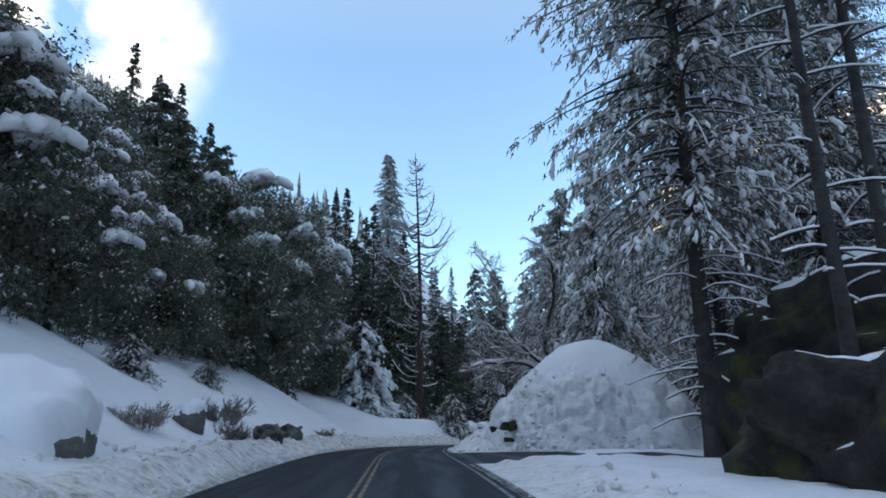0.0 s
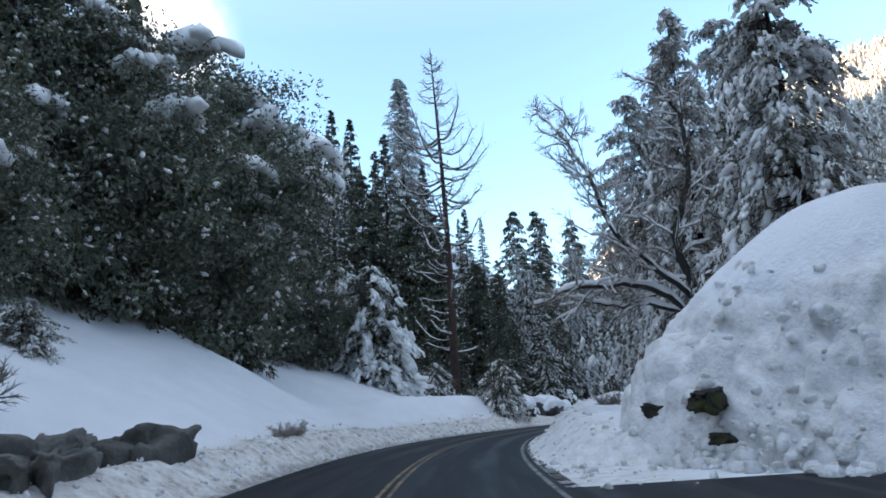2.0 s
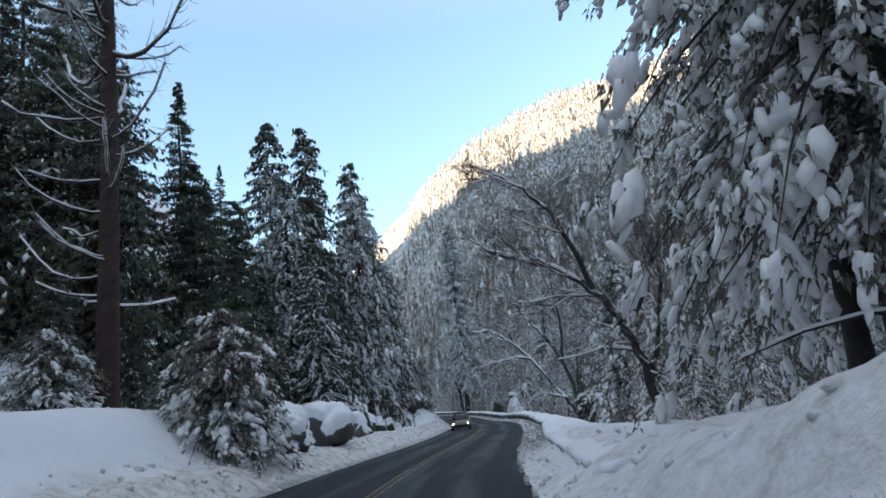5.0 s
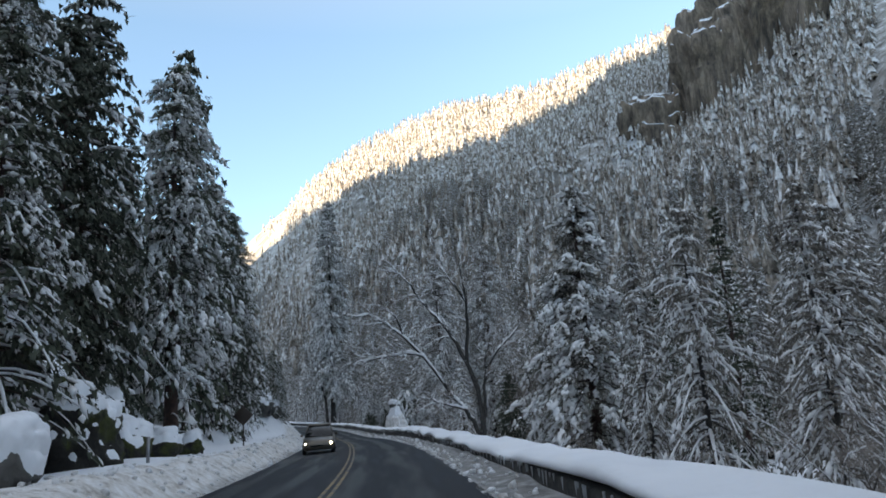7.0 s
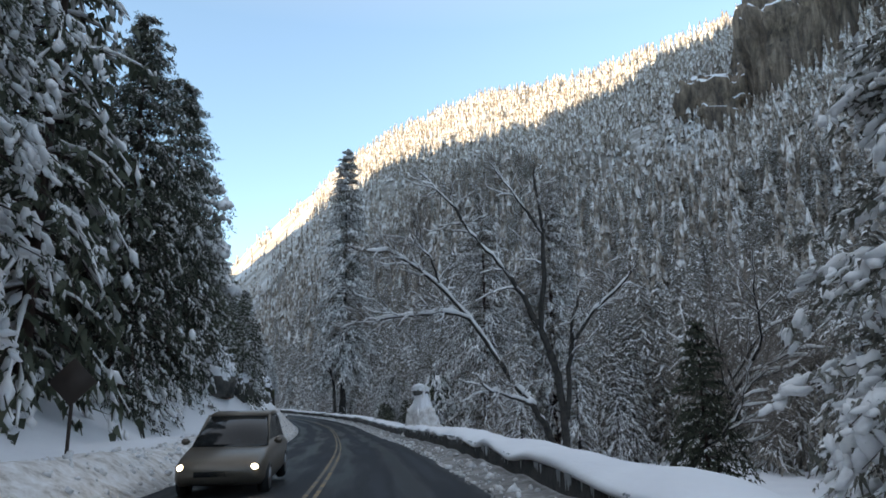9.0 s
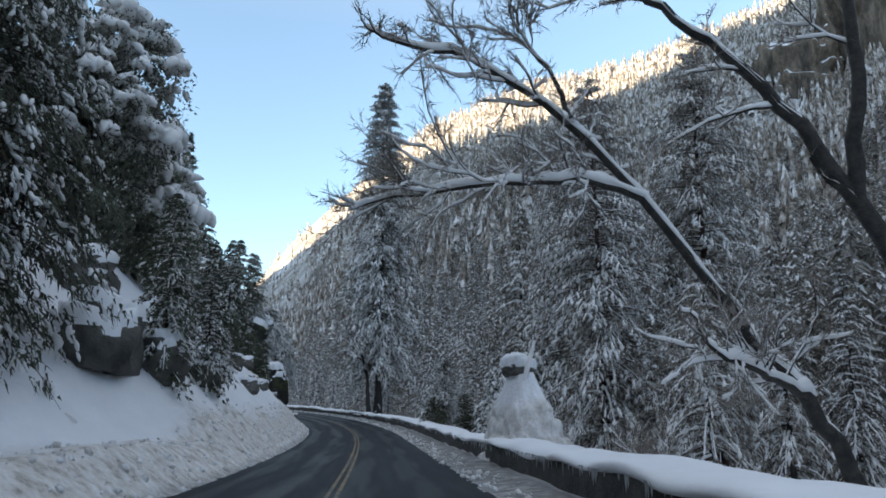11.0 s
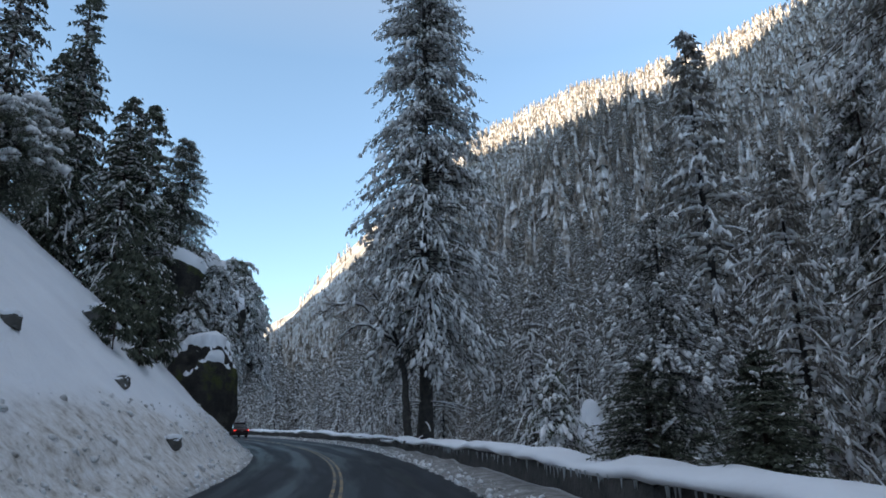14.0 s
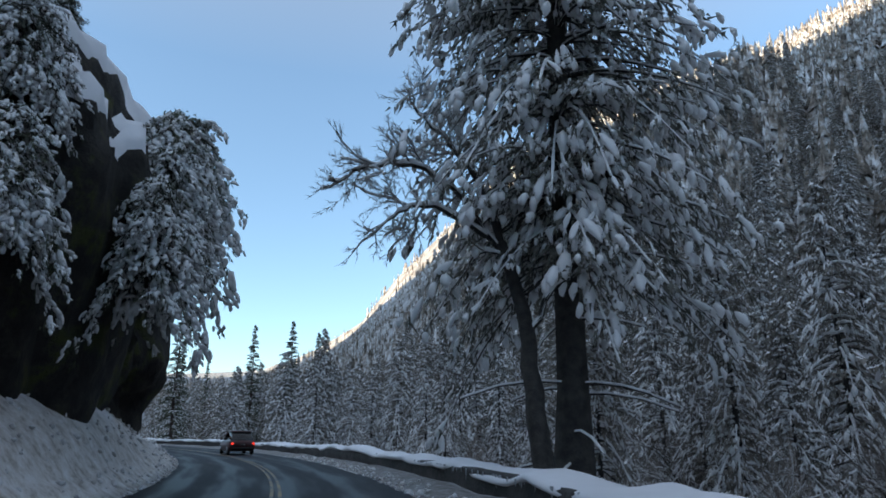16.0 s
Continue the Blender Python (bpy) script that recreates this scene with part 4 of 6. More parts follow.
SAPLING = conifer(20, 2.6, 0.6, bare=0.2, tiers=9, per=4, nodes=2, droop=0.1, snow=0.25, lump=0.06, label="small pine sapling standing in the snow", shape=0.5, blade=0.3, name="pine_sapling", fine=True)
OAK_SNOWY = broad_evergreen(40, 11, 4.0, 210, 150, caps=0.85, cap=0.6, low=0.0, label="evergreen oak thickly loaded with rounded snow")
OAK_A = broad_evergreen(21, 12, 4.8, 230, 170, caps=0.16, cap=0.55, low=-0.02)
OAK_B = broad_evergreen(22, 10, 4.3, 190, 170, caps=0.09, cap=0.5, low=-0.02)
BUSH = conifer(23, 4.2, 2.0, bare=0.0, tiers=18, per=7, nodes=4, droop=1.0, snow=0.45, lump=0.2, fine=True, cluster=6, label="bush bowed down under heavy snow", shape=0.35, fingers=3, blade=0.24, name="bush", ragged=0.4, trunk_r=0.06, needles=12, foliage=DUSTED_NEEDLES)
LADEN_BUSH = conifer(30, 4.2, 2.1, bare=0.0, tiers=18, per=7, nodes=4, droop=1.0, snow=1.1, lump=0.24, fine=True, cluster=6, label="bush bowed down under heavy snow", shape=0.3, fingers=3, blade=0.24, name="bush", ragged=0.4, trunk_r=0.06, needles=9)
CAPPED = conifer(26, 8, 2.1, bare=0.0, tiers=22, per=6, nodes=4, droop=0.9, snow=0.24, lump=0.5, cluster=10, fine=True, label="small conifer with big rounded caps of snow", shape=0.22, fingers=2, blade=0.26, ragged=0.45, trunk_r=0.1, needles=12)
DROOP = conifer(27, 4.5, 2.3, bare=0.05, tiers=16, per=8, nodes=4, droop=1.5, snow=1.0, lump=0.27, cluster=6, fine=True, label="evergreen bush hanging over the rock under snow", shape=0.25, fingers=3, blade=0.26, name="bush", ragged=0.3, trunk_r=0.05, needles=12)
BARE_B = bare_tree(32, 11, 0.9, depth=4, forks=3, trunk_r=0.15, stems=2, twig=0.7)
BARE_C = bare_tree(33, 9, 0.8, depth=4, forks=3, trunk_r=0.09, stems=3, label="thicket of thin leafless stems white with frost", name="bare_thicket")
SHRUB = bare_tree(34, 1.9, 1.0, depth=3, forks=2, trunk_r=0.014, stems=7, snow=0.4, label="leafless brown shrub poking out of the snow", name="shrub", twig_mat=TWIGS, twig=0.4)
OAK_LIMB = bare_tree(35, 8.5, 0.9, paths=[([(0, 0, -0.5), (-0.5, 0.2, 2.0), (-0.6, 0.3, 3.9), (-1.8, 0.3, 5.0), (-3.5, -0.6, 5.3), (-6.0, -2.0, 5.0)], 0.24, 0.09), ([(-0.5, 0.2, 3.4), (-0.5, 0.2, 5.3), (-1.1, 0.5, 7.2), (-0.2, 0.1, 8.8), (0.0, 0.0, 11.1), (-0.1, 0.1, 12.4), (-0.8, 0.4, 14.0)], 0.2, 0.06), ([(-0.5, 0.2, 4.5), (-2.0, -0.3, 5.8), (-3.6, -1.0, 7.0), (-4.0, 0.5, 9.6), (-4.4, 1.5, 11.6), (-5.6, 2.8, 14.0)], 0.14, 0.05), ([(-0.9, 0.4, 4.0), (-2.4, 0.4, 4.6), (-3.8, 0.4, 4.5), (-5.0, 0.2, 4.8)], 0.12, 0.05), ([(-0.4, 0.2, 5.0), (1.4, 0.4, 7.4), (2.6, 0.8, 9.8)], 0.13, 0.05)], depth=5, forks=3, label="old leafless oak with long limbs under thick snow", twig=0.5, snow=1.35)
OAK_LEAN = bare_tree(36, 10, 0.85, paths=[([(0.3, -0.1, -0.5), (0.0, 0.0, 3.2), (-1.3, 0.4, 5.5), (-2.4, 0.9, 7.0), (-5.0, 2.6, 11.6), (-7.5, 3.2, 14.2), (-9.3, 4.6, 15.8), (-12.0, 4.4, 15.7)], 0.27, 0.06), ([(-4.7, 2.4, 11.2), (-6.5, 2.6, 11.7), (-8.7, 2.7, 11.3), (-10.5, 3.5, 11.2), (-12.4, 4.4, 10.8)], 0.13, 0.04), ([(-6.8, 3.0, 13.6), (-7.2, 3.6, 15.4), (-7.9, 4.3, 17.0), (-8.0, 4.5, 18.8)], 0.09, 0.03), ([(-1.3, 0.4, 5.6), (-2.6, 0.1, 6.0), (-4.0, -0.2, 6.2), (-5.3, -0.3, 6.7)], 0.15, 0.06)], depth=5, forks=3, label="leafless oak leaning over the wall with snow on its limbs", twig=0.5, snow=1.6)
OAK_SIDE = bare_tree(39, 9, 0.95, paths=[([(0.2, 0, -0.5), (0.5, 1.2, 2.4), (0.7, 2.4, 4.8), (0.3, 3.0, 7.0)], 0.3, 0.17), ([(0.3, 3.0, 6.8), (-1.2, 3.4, 9.0), (-2.9, 3.8, 9.8), (-4.3, 4.2, 9.5)], 0.13, 0.05), ([(-0.2, 3.0, 7.2), (-1.6, 3.0, 8.1), (-2.6, 3.2, 8.1), (-3.3, 3.4, 7.6)], 0.1, 0.04), ([(0.3, 3.0, 7.0), (-0.3, 3.2, 9.2), (-1.6, 3.4, 10.8), (-2.4, 3.8, 11.8)], 0.12, 0.04), ([(0.6, 2.0, 4.0), (2.2, 2.4, 6.0), (4.0, 2.8, 7.0)], 0.1, 0.04)], depth=5, forks=3, label="leafless oak leaning out beside a tall fir", twig=0.4, reach=0.6, snow=1.2)
OAK_FORK = bare_tree(47, 9, 0.75, paths=[([(0.3, -0.3, -0.5), (0.2, -0.3, 3.3), (0.1, -0.1, 7.3), (-0.6, 0.7, 10.0)], 0.27, 0.21), ([(-0.6, 0.7, 10.0), (-1.4, 1.7, 12.7), (-2.5, 3.0, 14.9), (-3.4, 4.1, 16.5), (-4.4, 5.2, 18.8), (-5.4, 6.5, 20.7)], 0.2, 0.06), ([(-0.6, 0.7, 10.0), (-0.4, 0.4, 13.1), (-0.3, 0.4, 16.3), (-0.6, 0.7, 19.5)], 0.2, 0.08), ([(-0.3, 0.4, 16.0), (-1.2, 1.4, 18.1), (-2.2, 2.6, 20.4)], 0.12, 0.05), ([(0.3, -0.4, 4.6), (0.5, -0.6, 8.6), (1.2, -1.5, 10.5), (1.9, -2.3, 11.5), (2.8, -3.3, 12.7)], 0.17, 0.08), ([(0.5, -0.6, 8.4), (0.8, -0.9, 10.9), (1.2, -1.4, 12.6)], 0.15, 0.06)], depth=5, forks=3, label="big forked leafless oak with snow along its limbs", twig=0.5, snow=1.4)
OAK_BEND = bare_tree(48, 8, 0.9, paths=[([(0, 0, -0.4), (-0.2, 0.1, 2.2), (-0.6, 0.4, 4.0), (-1.4, 1.0, 5.5), (-2.6, 1.9, 6.7), (-4.3, 3.1, 7.5)], 0.2, 0.06), ([(-0.6, 0.4, 4.0), (0.1, -0.1, 5.2), (0.4, -0.3, 6.6), (0.3, 0, 8.2)], 0.1, 0.04), ([(-1.4, 1.0, 5.5), (-1.9, 1.4, 7.8), (-2.8, 2.0, 9.5), (-3.9, 2.9, 10.7)], 0.11, 0.04), ([(-0.2, 0.1, 2.0), (0.3, -0.2, 3.9), (0.5, -0.4, 6.1), (1.3, -0.9, 7.4)], 0.11, 0.04)], depth=5, forks=3, label="leafless tree bent over the road wall with snowy limbs", twig=0.5)
CEDAR_DEEP = conifer(28, 18, 3.5, bare=0.0, tiers=54, per=8, nodes=5, droop=0.7, snow=0.4, lump=0.16, fine=True, label="dense dark green cedar with small clumps of snow", shape=0.5, blade=0.26, fingers=2, needles=10, cluster=4)
SNAG = snag(38, 31)

PINE_THIN = conifer(31, 22, 1.9, bare=0.5, tiers=26, per=5, nodes=3, droop=0.5, snow=0.7, lump=0.13, fine=True, foliage=DUSTED_NEEDLES, bark=BARK_DARK, label="thin dark pine with bare snowy stubs of boughs", shape=0.5, blade=0.28, trunk_r=0.17, dead=24)


def stand(ob, own, x, y, top, wide, rot=0.0):
    """Stand a copy of a tree so that its tip reaches the height top; own: the tree's built height."""
    z = float(ground_z(np.array([x]), np.array([y]))[0])
    return place(ob, x, y, wide, rot, tall=(top - z + 0.15) / own / wide)


# -- trees that stand alone, by the side of the road --
LONE_A = [(PINE_RED, 7.7, 19.3, 0.84, 20, 1.15), (PINE_RED, 16.5, 27.5, 0.9, 140, 1.05), (PINE_RED, 12.3, 29.2, 0.85, 250, 1.1), (PINE_THIN, 7.6, 12.4, 1.0, 0, 1.0), (PINE_THIN, 9.0, 13.0, 1.05, 130, 1.0), (PINE_RED, 21, 32, 0.9, 70, 1.0), (FIR_LADEN, 10.7, 44.5, 1.1, 0, 1.15), (FIR_LADEN, 10.0, 53, 1.1, 120, 1.15),
          (CEDAR_NEAR, 10.2, 62.8, 1.0, 30, 1.0), (CEDAR_NEAR, 13.0, 66.5, 1.0, 200, 1.05), (CEDAR_NEAR, 14.5, 58, 1.05, 90, 1.05), (CEDAR_NEAR, 20, 71, 1.1, 310, 1.1), (CEDAR_NEAR, 19, 64, 1.1, 150, 1.1), (FIR_HERO, -9.4, 114, 1.05, 40, 1.0),
          (FIR_SLIM, -16, 108, 1.1, 0, 1.0), (FIR_SLIM, -12.5, 106, 0.95, 80, 1.0), (CEDAR_LADEN, 6.3, 117.2, 1.15, 20, 1.17), (CEDAR_LADEN, 10, 118.5, 1.15, 140, 1.23), (CEDAR_LADEN, 17.3, 133.5, 1.25, 260, 1.24), (CEDAR_LADEN, 7.5, 102, 0.7, 50, 1.0)]
LONE_B = [(CEDAR_TALL, 15.0, 121.5, 0.96, 100, 1.0), (CEDAR_DARK, 9.0, 113, 1.0, 10, 1.1), (CEDAR_TALL, 6.5, 108.5, 0.8, 10, 1.0), (FIR_LADEN, 35, 107.5, 1.42, 0, 0.78), (CEDAR_DEEP, 23.8, 146.6, 1.0, 30, 1.1), (CEDAR_LADEN, 29.6, 152.2, 0.36, 30, 1.0), (CEDAR_LADEN, 31.6, 157.5, 0.34, 130, 1.0), (CEDAR_DEEP, 21.0, 141, 1.1, 130, 1.1),
          (CEDAR_LADEN, 18.5, 147, 0.9, 100, 1.0), (FIR_HERO, 57.7, 210, 1.2, 100, 1.0), (FIR_SLIM, 32.4, 216, 0.95, 10, 0.95), (FROST_A, 71, 195, 1.5, 30, 1.05), (FROST_NEAR, 58.5, 166, 1.05, 10, 1.0), (FROST_NEAR, 54.0, 158, 1.0, 130, 1.0),
          (FROST_NEAR, 64, 176, 1.05, 230, 1.0), (FROST_NEAR, 61, 156, 1.1, 300, 1.0), (CEDAR_LADEN, 62.5, 172.0, 1.05, 0, 1.05), (CEDAR_DARK, 34.7, 115.1, 0.35, 0, 1.0), (CEDAR_LADEN, 38.6, 105.8, 0.55, 20, 1.0), (FIR_SLIM, 37.6, 100.1, 0.5, 20, 1.0), (YOUNG, 46.8, 158.4, 0.8, 80, 1.0), (YOUNG, 55, 187, 0.9, 30, 1.0)]
LONE_C = [(FIR_LADEN, 66, 181, 1.2, 90, 1.0), (OAK_SNOWY, 28.0, 170.8, 0.85, 0, 1.1), (OAK_SNOWY, 25.0, 163, 1.0, 70, 1.15), (OAK_SNOWY, 29.8, 177, 0.5, 140, 1.0), (OAK_SNOWY, 26, 182, 0.8, 30, 1.15), (OAK_SNOWY, 30.5, 191, 0.65, 250, 1.0), (OAK_SNOWY, 33.4, 197, 0.5, 100, 1.0),
          (FROST_B, 33, 163, 0.18, 40, 1.0), (FROST_B, 30.5, 157, 0.25, 100, 1.0), (CEDAR_LADEN, 33.5, 205, 0.6, 50, 1.0), (CEDAR_LADEN, 39.5, 204.3, 0.42, 50, 1.0), (CEDAR_LADEN, 37.5, 204, 0.65, 10, 1.0), (FIR_SLIM, 38.6, 206.8, 0.45, 110, 1.0),
          (CEDAR_LADEN, 34.5, 206, 0.7, 80, 1.0), (CEDAR_LADEN, 35.5, 218, 0.7, 150, 1.0), (CEDAR_LADEN, 30, 208, 0.8, 250, 1.0), (OAK_LIMB, 8.5, 48.5, 1.0, 0, 1.0), (OAK_BEND, 15.5, 76.5, 1.0, 0, 1.0), (BARE_B, 34.5, 117.5, 1.0, 0, 1.0)]
LONE_D = [(OAK_LEAN, 46.7, 137.6, 1.0, 0, 1.0), (OAK_FORK, 44.7, 134.5, 1.0, 0, 1.0), (OAK_SIDE, 55.3, 207, 1.0, 0, 1.0), (SNAG, -3.0, 84, 1.1, 0, 1.05), (CEDAR_DARK, -8.0, 99.5, 1.15, 0, 1.0), (FIR_SLIM, -6, 104, 0.95, 0, 1.0), (FIR_SLIM, -1, 104, 0.8, 50, 1.0), (CEDAR_DARK, 2.5, 106, 0.85, 0, 1.0), (FIR_SLIM, -11, 105, 1.05, 90, 1.0), (CEDAR_DARK, 0.0, 98.5, 0.85, 40, 1.0),
          (CEDAR_DARK, 2.2, 96, 0.6, 90, 1.0), (CEDAR_DARK, -13, 98, 1.2, 90, 1.0), (CEDAR_DARK, -4.2, 98.5, 1.1, 190, 1.0), (CEDAR_DARK, 3.8, 100, 0.55, 20, 1.0), (BUSH, -4.6, 83.2, 0.9, 0, 0.8), (CEDAR_DARK, -2.4, 87, 0.34, 0, 0.9), (CEDAR_DARK, -5.6, 88, 0.4, 40, 0.9), (CEDAR_DARK, 0.6, 84.5, 0.34, 90, 0.9), (CAPPED, -9.1, 76.3, 1.2, 0, 1.05), (CAPPED, -12.8, 78.7, 1.1, 200, 1.05), (BUSH, 1.0, 79.5, 1.1, 180, 0.95),
          (BUSH, 57, 190, 0.7, 10, 0.9), (SHRUB, -10.6, 32.7, 1.1, 0, 1.0), (SHRUB, -9.2, 20.5, 0.8, 50, 0.8), (SHRUB, -8.6, 27.5, 0.7, 90, 1.0)]
LONE_E = [(BUSH, -14.9, 31.6, 0.6, 40, 0.7), (BUSH, -14.2, 40.5, 0.5, 120, 0.7), (BARE_B, 15.0, 40, 1.1, 10, 1.0), (BARE_B, 17.8, 37, 1.2, 80, 1.1), (BARE_B, 14.0, 45.5, 1.0, 160, 1.1), (BARE_B, 20.5, 41, 1.2, 220, 1.1), (SHRUB, -8.0, 46, 0.6, 20, 1.0), (SHRUB, 4.4, 51, 0.55, 20, 1.0), (BARE_B, 10.4, 13.0, 0.55, 0, 1.0), (BARE_B, 11.8, 16.5, 0.7, 90, 1.0), (SHRUB, 7.2, 14.6, 0.7, 0, 1.0), (SAPLING, 40.0, 193, 0.9, 0, 1.0), (SAPLING, 39.2, 191, 0.9, 90, 1.1), (SAPLING, 40.4, 197.4, 1.3, 10, 1.0), (SAPLING, 39.6, 198.6, 1.5, 70, 1.0), (SAPLING, 34.2, 171.5, 1.0, 30, 1.0), (YOUNG, 39.4, 200, 0.7, 30, 1.0), (SAPLING, 38.6, 200, 1.3, 40, 1.2),
          (SAPLING, 35, 184, 1.2, 200, 0.9), (SAPLING, 34.6, 176, 1.2, 20, 0.9)]
for ob, x, y, s, r, tall in LONE_A + LONE_B + LONE_C + LONE_D + LONE_E:
    place(ob, x, y, s, r, tall=tall)
stand(LADEN_BUSH, 4.2, 51.2, 162.8, -0.9, 1.25, 40)
stand(CEDAR_NEAR, 20, 52.2, 176.8, 0.0, 0.48, 210)
stand(CEDAR_DARK, 18, 51.0, 176.0, -3.6, 0.36, 10)
stand(CEDAR_DARK, 18, 53.4, 175.2, -3.4, 0.36, 70)
stand(CEDAR_DARK, 18, 49.6, 171.6, -4.4, 0.3, 120)
for x, y, top, wide, rot in [(-14.7, 88.8, 32.2, 0.85, 0), (-17.2, 90.5, 30.0, 0.8, 90), (-24.0, 64.0, 31.5, 0.9, 40), (-41.8, 98.2, 54.6, 1.2, 10), (-47.0, 101.0, 58.0, 1.2, 80), (-38.0, 100.0, 46.0, 1.0, 200), (-53.0, 104.0, 66.0, 1.3, 130)]:
    stand(FIR_SLIM, 28, x, y, top, wide, rot)
OAKS = np.random.RandomState(5)
for x, y, s in [(-16.8, 22, 0.8), (-17.4, 29, 0.85), (-19.5, 35, 1.05), (-17.6, 41, 1.0), (-19.6, 49, 1.32), (-19.0, 56, 1.2), (-19.3, 63, 1.2), (-22.0, 27, 1.15), (-22.0, 36, 1.25), (-21.6, 46, 1.25), (-23.8, 56, 1.44), (-21.8, 68, 1.32), (-26.0, 44, 1.4), (-18.5, 14, 1.0), (-21.0, 20, 1.2), (-27.0, 30, 1.4), (-26.8, 62, 1.44), (-17.3, 59, 1.7), (-17.4, 66, 1.6), (-18.4, 52, 1.5), (-19, 73, 1.4), (-14, 74.5, 0.9)]:
    place(OAK_A if OAKS.rand() < 0.5 else OAK_B, x, y, s * (0.85 if y > 44 else (1.0 if y < 28 else 0.74)), OAKS.rand() * 360)
for x, y, s in [(-19.5, 46, 0.95), (-18.5, 53, 1.0), (-21, 58, 1.05), (-17, 64, 0.9), (-23, 50, 1.1)]:
    place(CEDAR_DARK, x, y, s, OAKS.rand() * 360)

# -- the forest --
WOODS = np.random.RandomState(8)


def scatter(kinds, count, y0, y1, u0, u1, s0, s1, gap=3.0, keep=lambda x, y, u: True, bias=1.5):
    done, tries = [], 0
    while len(done) < count and tries < count * 30:
        tries += 1
        y, u = WOODS.uniform(y0, y1), u0 + (u1 - u0) * WOODS.rand() ** bias
        x = float(road_x(y) + u * road_k(y))
        if not keep(x, y, u) or (116 < y < 141 and 0 < u < 20) or (u < 0 and 78 < y < 97 and x > -17) or any((x - a) ** 2 + (y - b) ** 2 < gap * gap for a, b in done):
            continue
        done.append((x, y))
        k = kinds[WOODS.randint(len(kinds))]
        place(k, x, y, WOODS.uniform(s0, s1), WOODS.rand() * 360, tall=WOODS.uniform(0.92, 1.15))


scatter([BARE_C, FROST_B, BARE_C, FROST_A], 36, 80, 235, 9.5, 16, 0.45, 0.65, 2.6, bias=1.0)
scatter([FROST_A, FROST_B], 45, 185, 300, 12, 60, 0.6, 0.9, 3.0, bias=1.0)
scatter([FROST_A, FROST_B, FROST_A, BARE_B], 80, 80, 262, 14, 60, 0.55, 0.8, 3.2, bias=1.2)
scatter([FROST_A, CEDAR_LADEN, BARE_B], 24, 12, 78, 18, 45, 0.75, 0.95, 3.5)
scatter([CEDAR_DARK, FIR_SLIM, CEDAR_DARK, CEDAR_LADEN], 34, 80, 150, -45, -15, 0.6, 0.8, 3.5, bias=0.7)
scatter([FIR_SLIM, CEDAR_DARK], 18, 10, 80, -55, -27, 0.85, 1.1, 4, bias=0.7)
scatter([FROST_B, CEDAR_DARK, FROST_A], 14, 150, 205, -32, -14, 0.45, 0.6, 4, bias=0.7)
scatter([FIR_SLIM, FROST_A], 34, 265, 400, -45, 45, 0.7, 0.95, 4, keep=lambda x, y, u: u < -9 or u > 9, bias=1.0)
scatter([FIR_SLIM, CEDAR_DARK], 18, 240, 290, -30, -9, 0.38, 0.6, 3, bias=1.0)


def mid_woods():
    """The frosted woods on the valley floor behind the road's own trees: boughs and the snow on them."""
    rs = np.random.RandomState(14)
    dark, white = Soup(), Soup()
    shapes = []
    for _ in range(8):
        ht, wd, n = rs.uniform(13, 22), rs.uniform(2.0, 3.3), 95
        f = rs.rand(n) ** 0.9
        a = rs.rand(n) * 6.3
        ln = wd * (1 - f) ** 0.7 * rs.uniform(0.6, 1.2, n) + 0.3
        out = np.column_stack([np.cos(a), np.sin(a), 0 * a])
        root = np.column_stack([0 * a, 0 * a, ht * (0.05 + 0.93 * f)])
        dn = np.array([0, 0, -1.0])
        along = unit(out + dn * rs.uniform(0.3, 0.9, n)[:, None])
        side = unit(np.cross(along, dn))
        d, w = Soup(), Soup()
        d.tube([(0, 0, -0.5), (0, 0, ht * 0.5), (0, 0, ht)], [0.2, 0.12, 0.02], 4)
        for k in range(4):
            q = root + along * (ln * (0.25 + 0.2 * k))[:, None]
            dd = unit(along * 0.5 + side * rs.randn(n, 1) * 0.7 + dn * 0.6)
            d.blades(q, dd, unit(np.cross(dd, rs.randn(n, 3))), ln * rs.uniform(0.25, 0.5, n) + 0.3, np.full(n, 0.32))
        for k in range(3):
            q = root + along * (ln * (0.1 + 0.28 * k))[:, None] + np.array([0, 0, 0.08])
            dd = unit(along + side * rs.randn(n, 1) * 0.35)
            w.blades(q, dd, unit(side + rs.randn(n, 3) * 0.3), ln * rs.uniform(0.3, 0.5, n) + 0.25, rs.uniform(0.2, 0.42, n))
        shapes.append([(np.concatenate(q.v), np.concatenate(q.f)) for q in (d, w)])
    n = 2000
    y = rs.uniform(60, 380, n)
    u = 28 + 120 * rs.rand(n) ** 1.1
    x = road_x(y) + u * road_k(y)
    z = ground_z(x, y)
    sc, t, which = rs.uniform(0.65, 1.0, n), rs.rand(n) * 6.3, rs.randint(len(shapes), size=n)
    for k in range(n):
        c, sn = math.cos(t[k]) * sc[k], math.sin(t[k]) * sc[k]
        turn = np.array([[c, sn, 0], [-sn, c, 0], [0, 0, sc[k]]])
        for soup, (v, f) in zip((dark, white), shapes[which[k]]):
            soup.add(v @ turn + np.array([x[k], y[k], z[k]]), f)
    ob = tagged(dark.link("frosted_woods", FROST_NEEDLES, smooth=False), "dense frosted woods behind the guard wall", "forest", kind="stuff")
    white.link("snow", TREE_SNOW, ob, smooth=False, label="snow on the boughs")["kind"] = "stuff"
    return ob


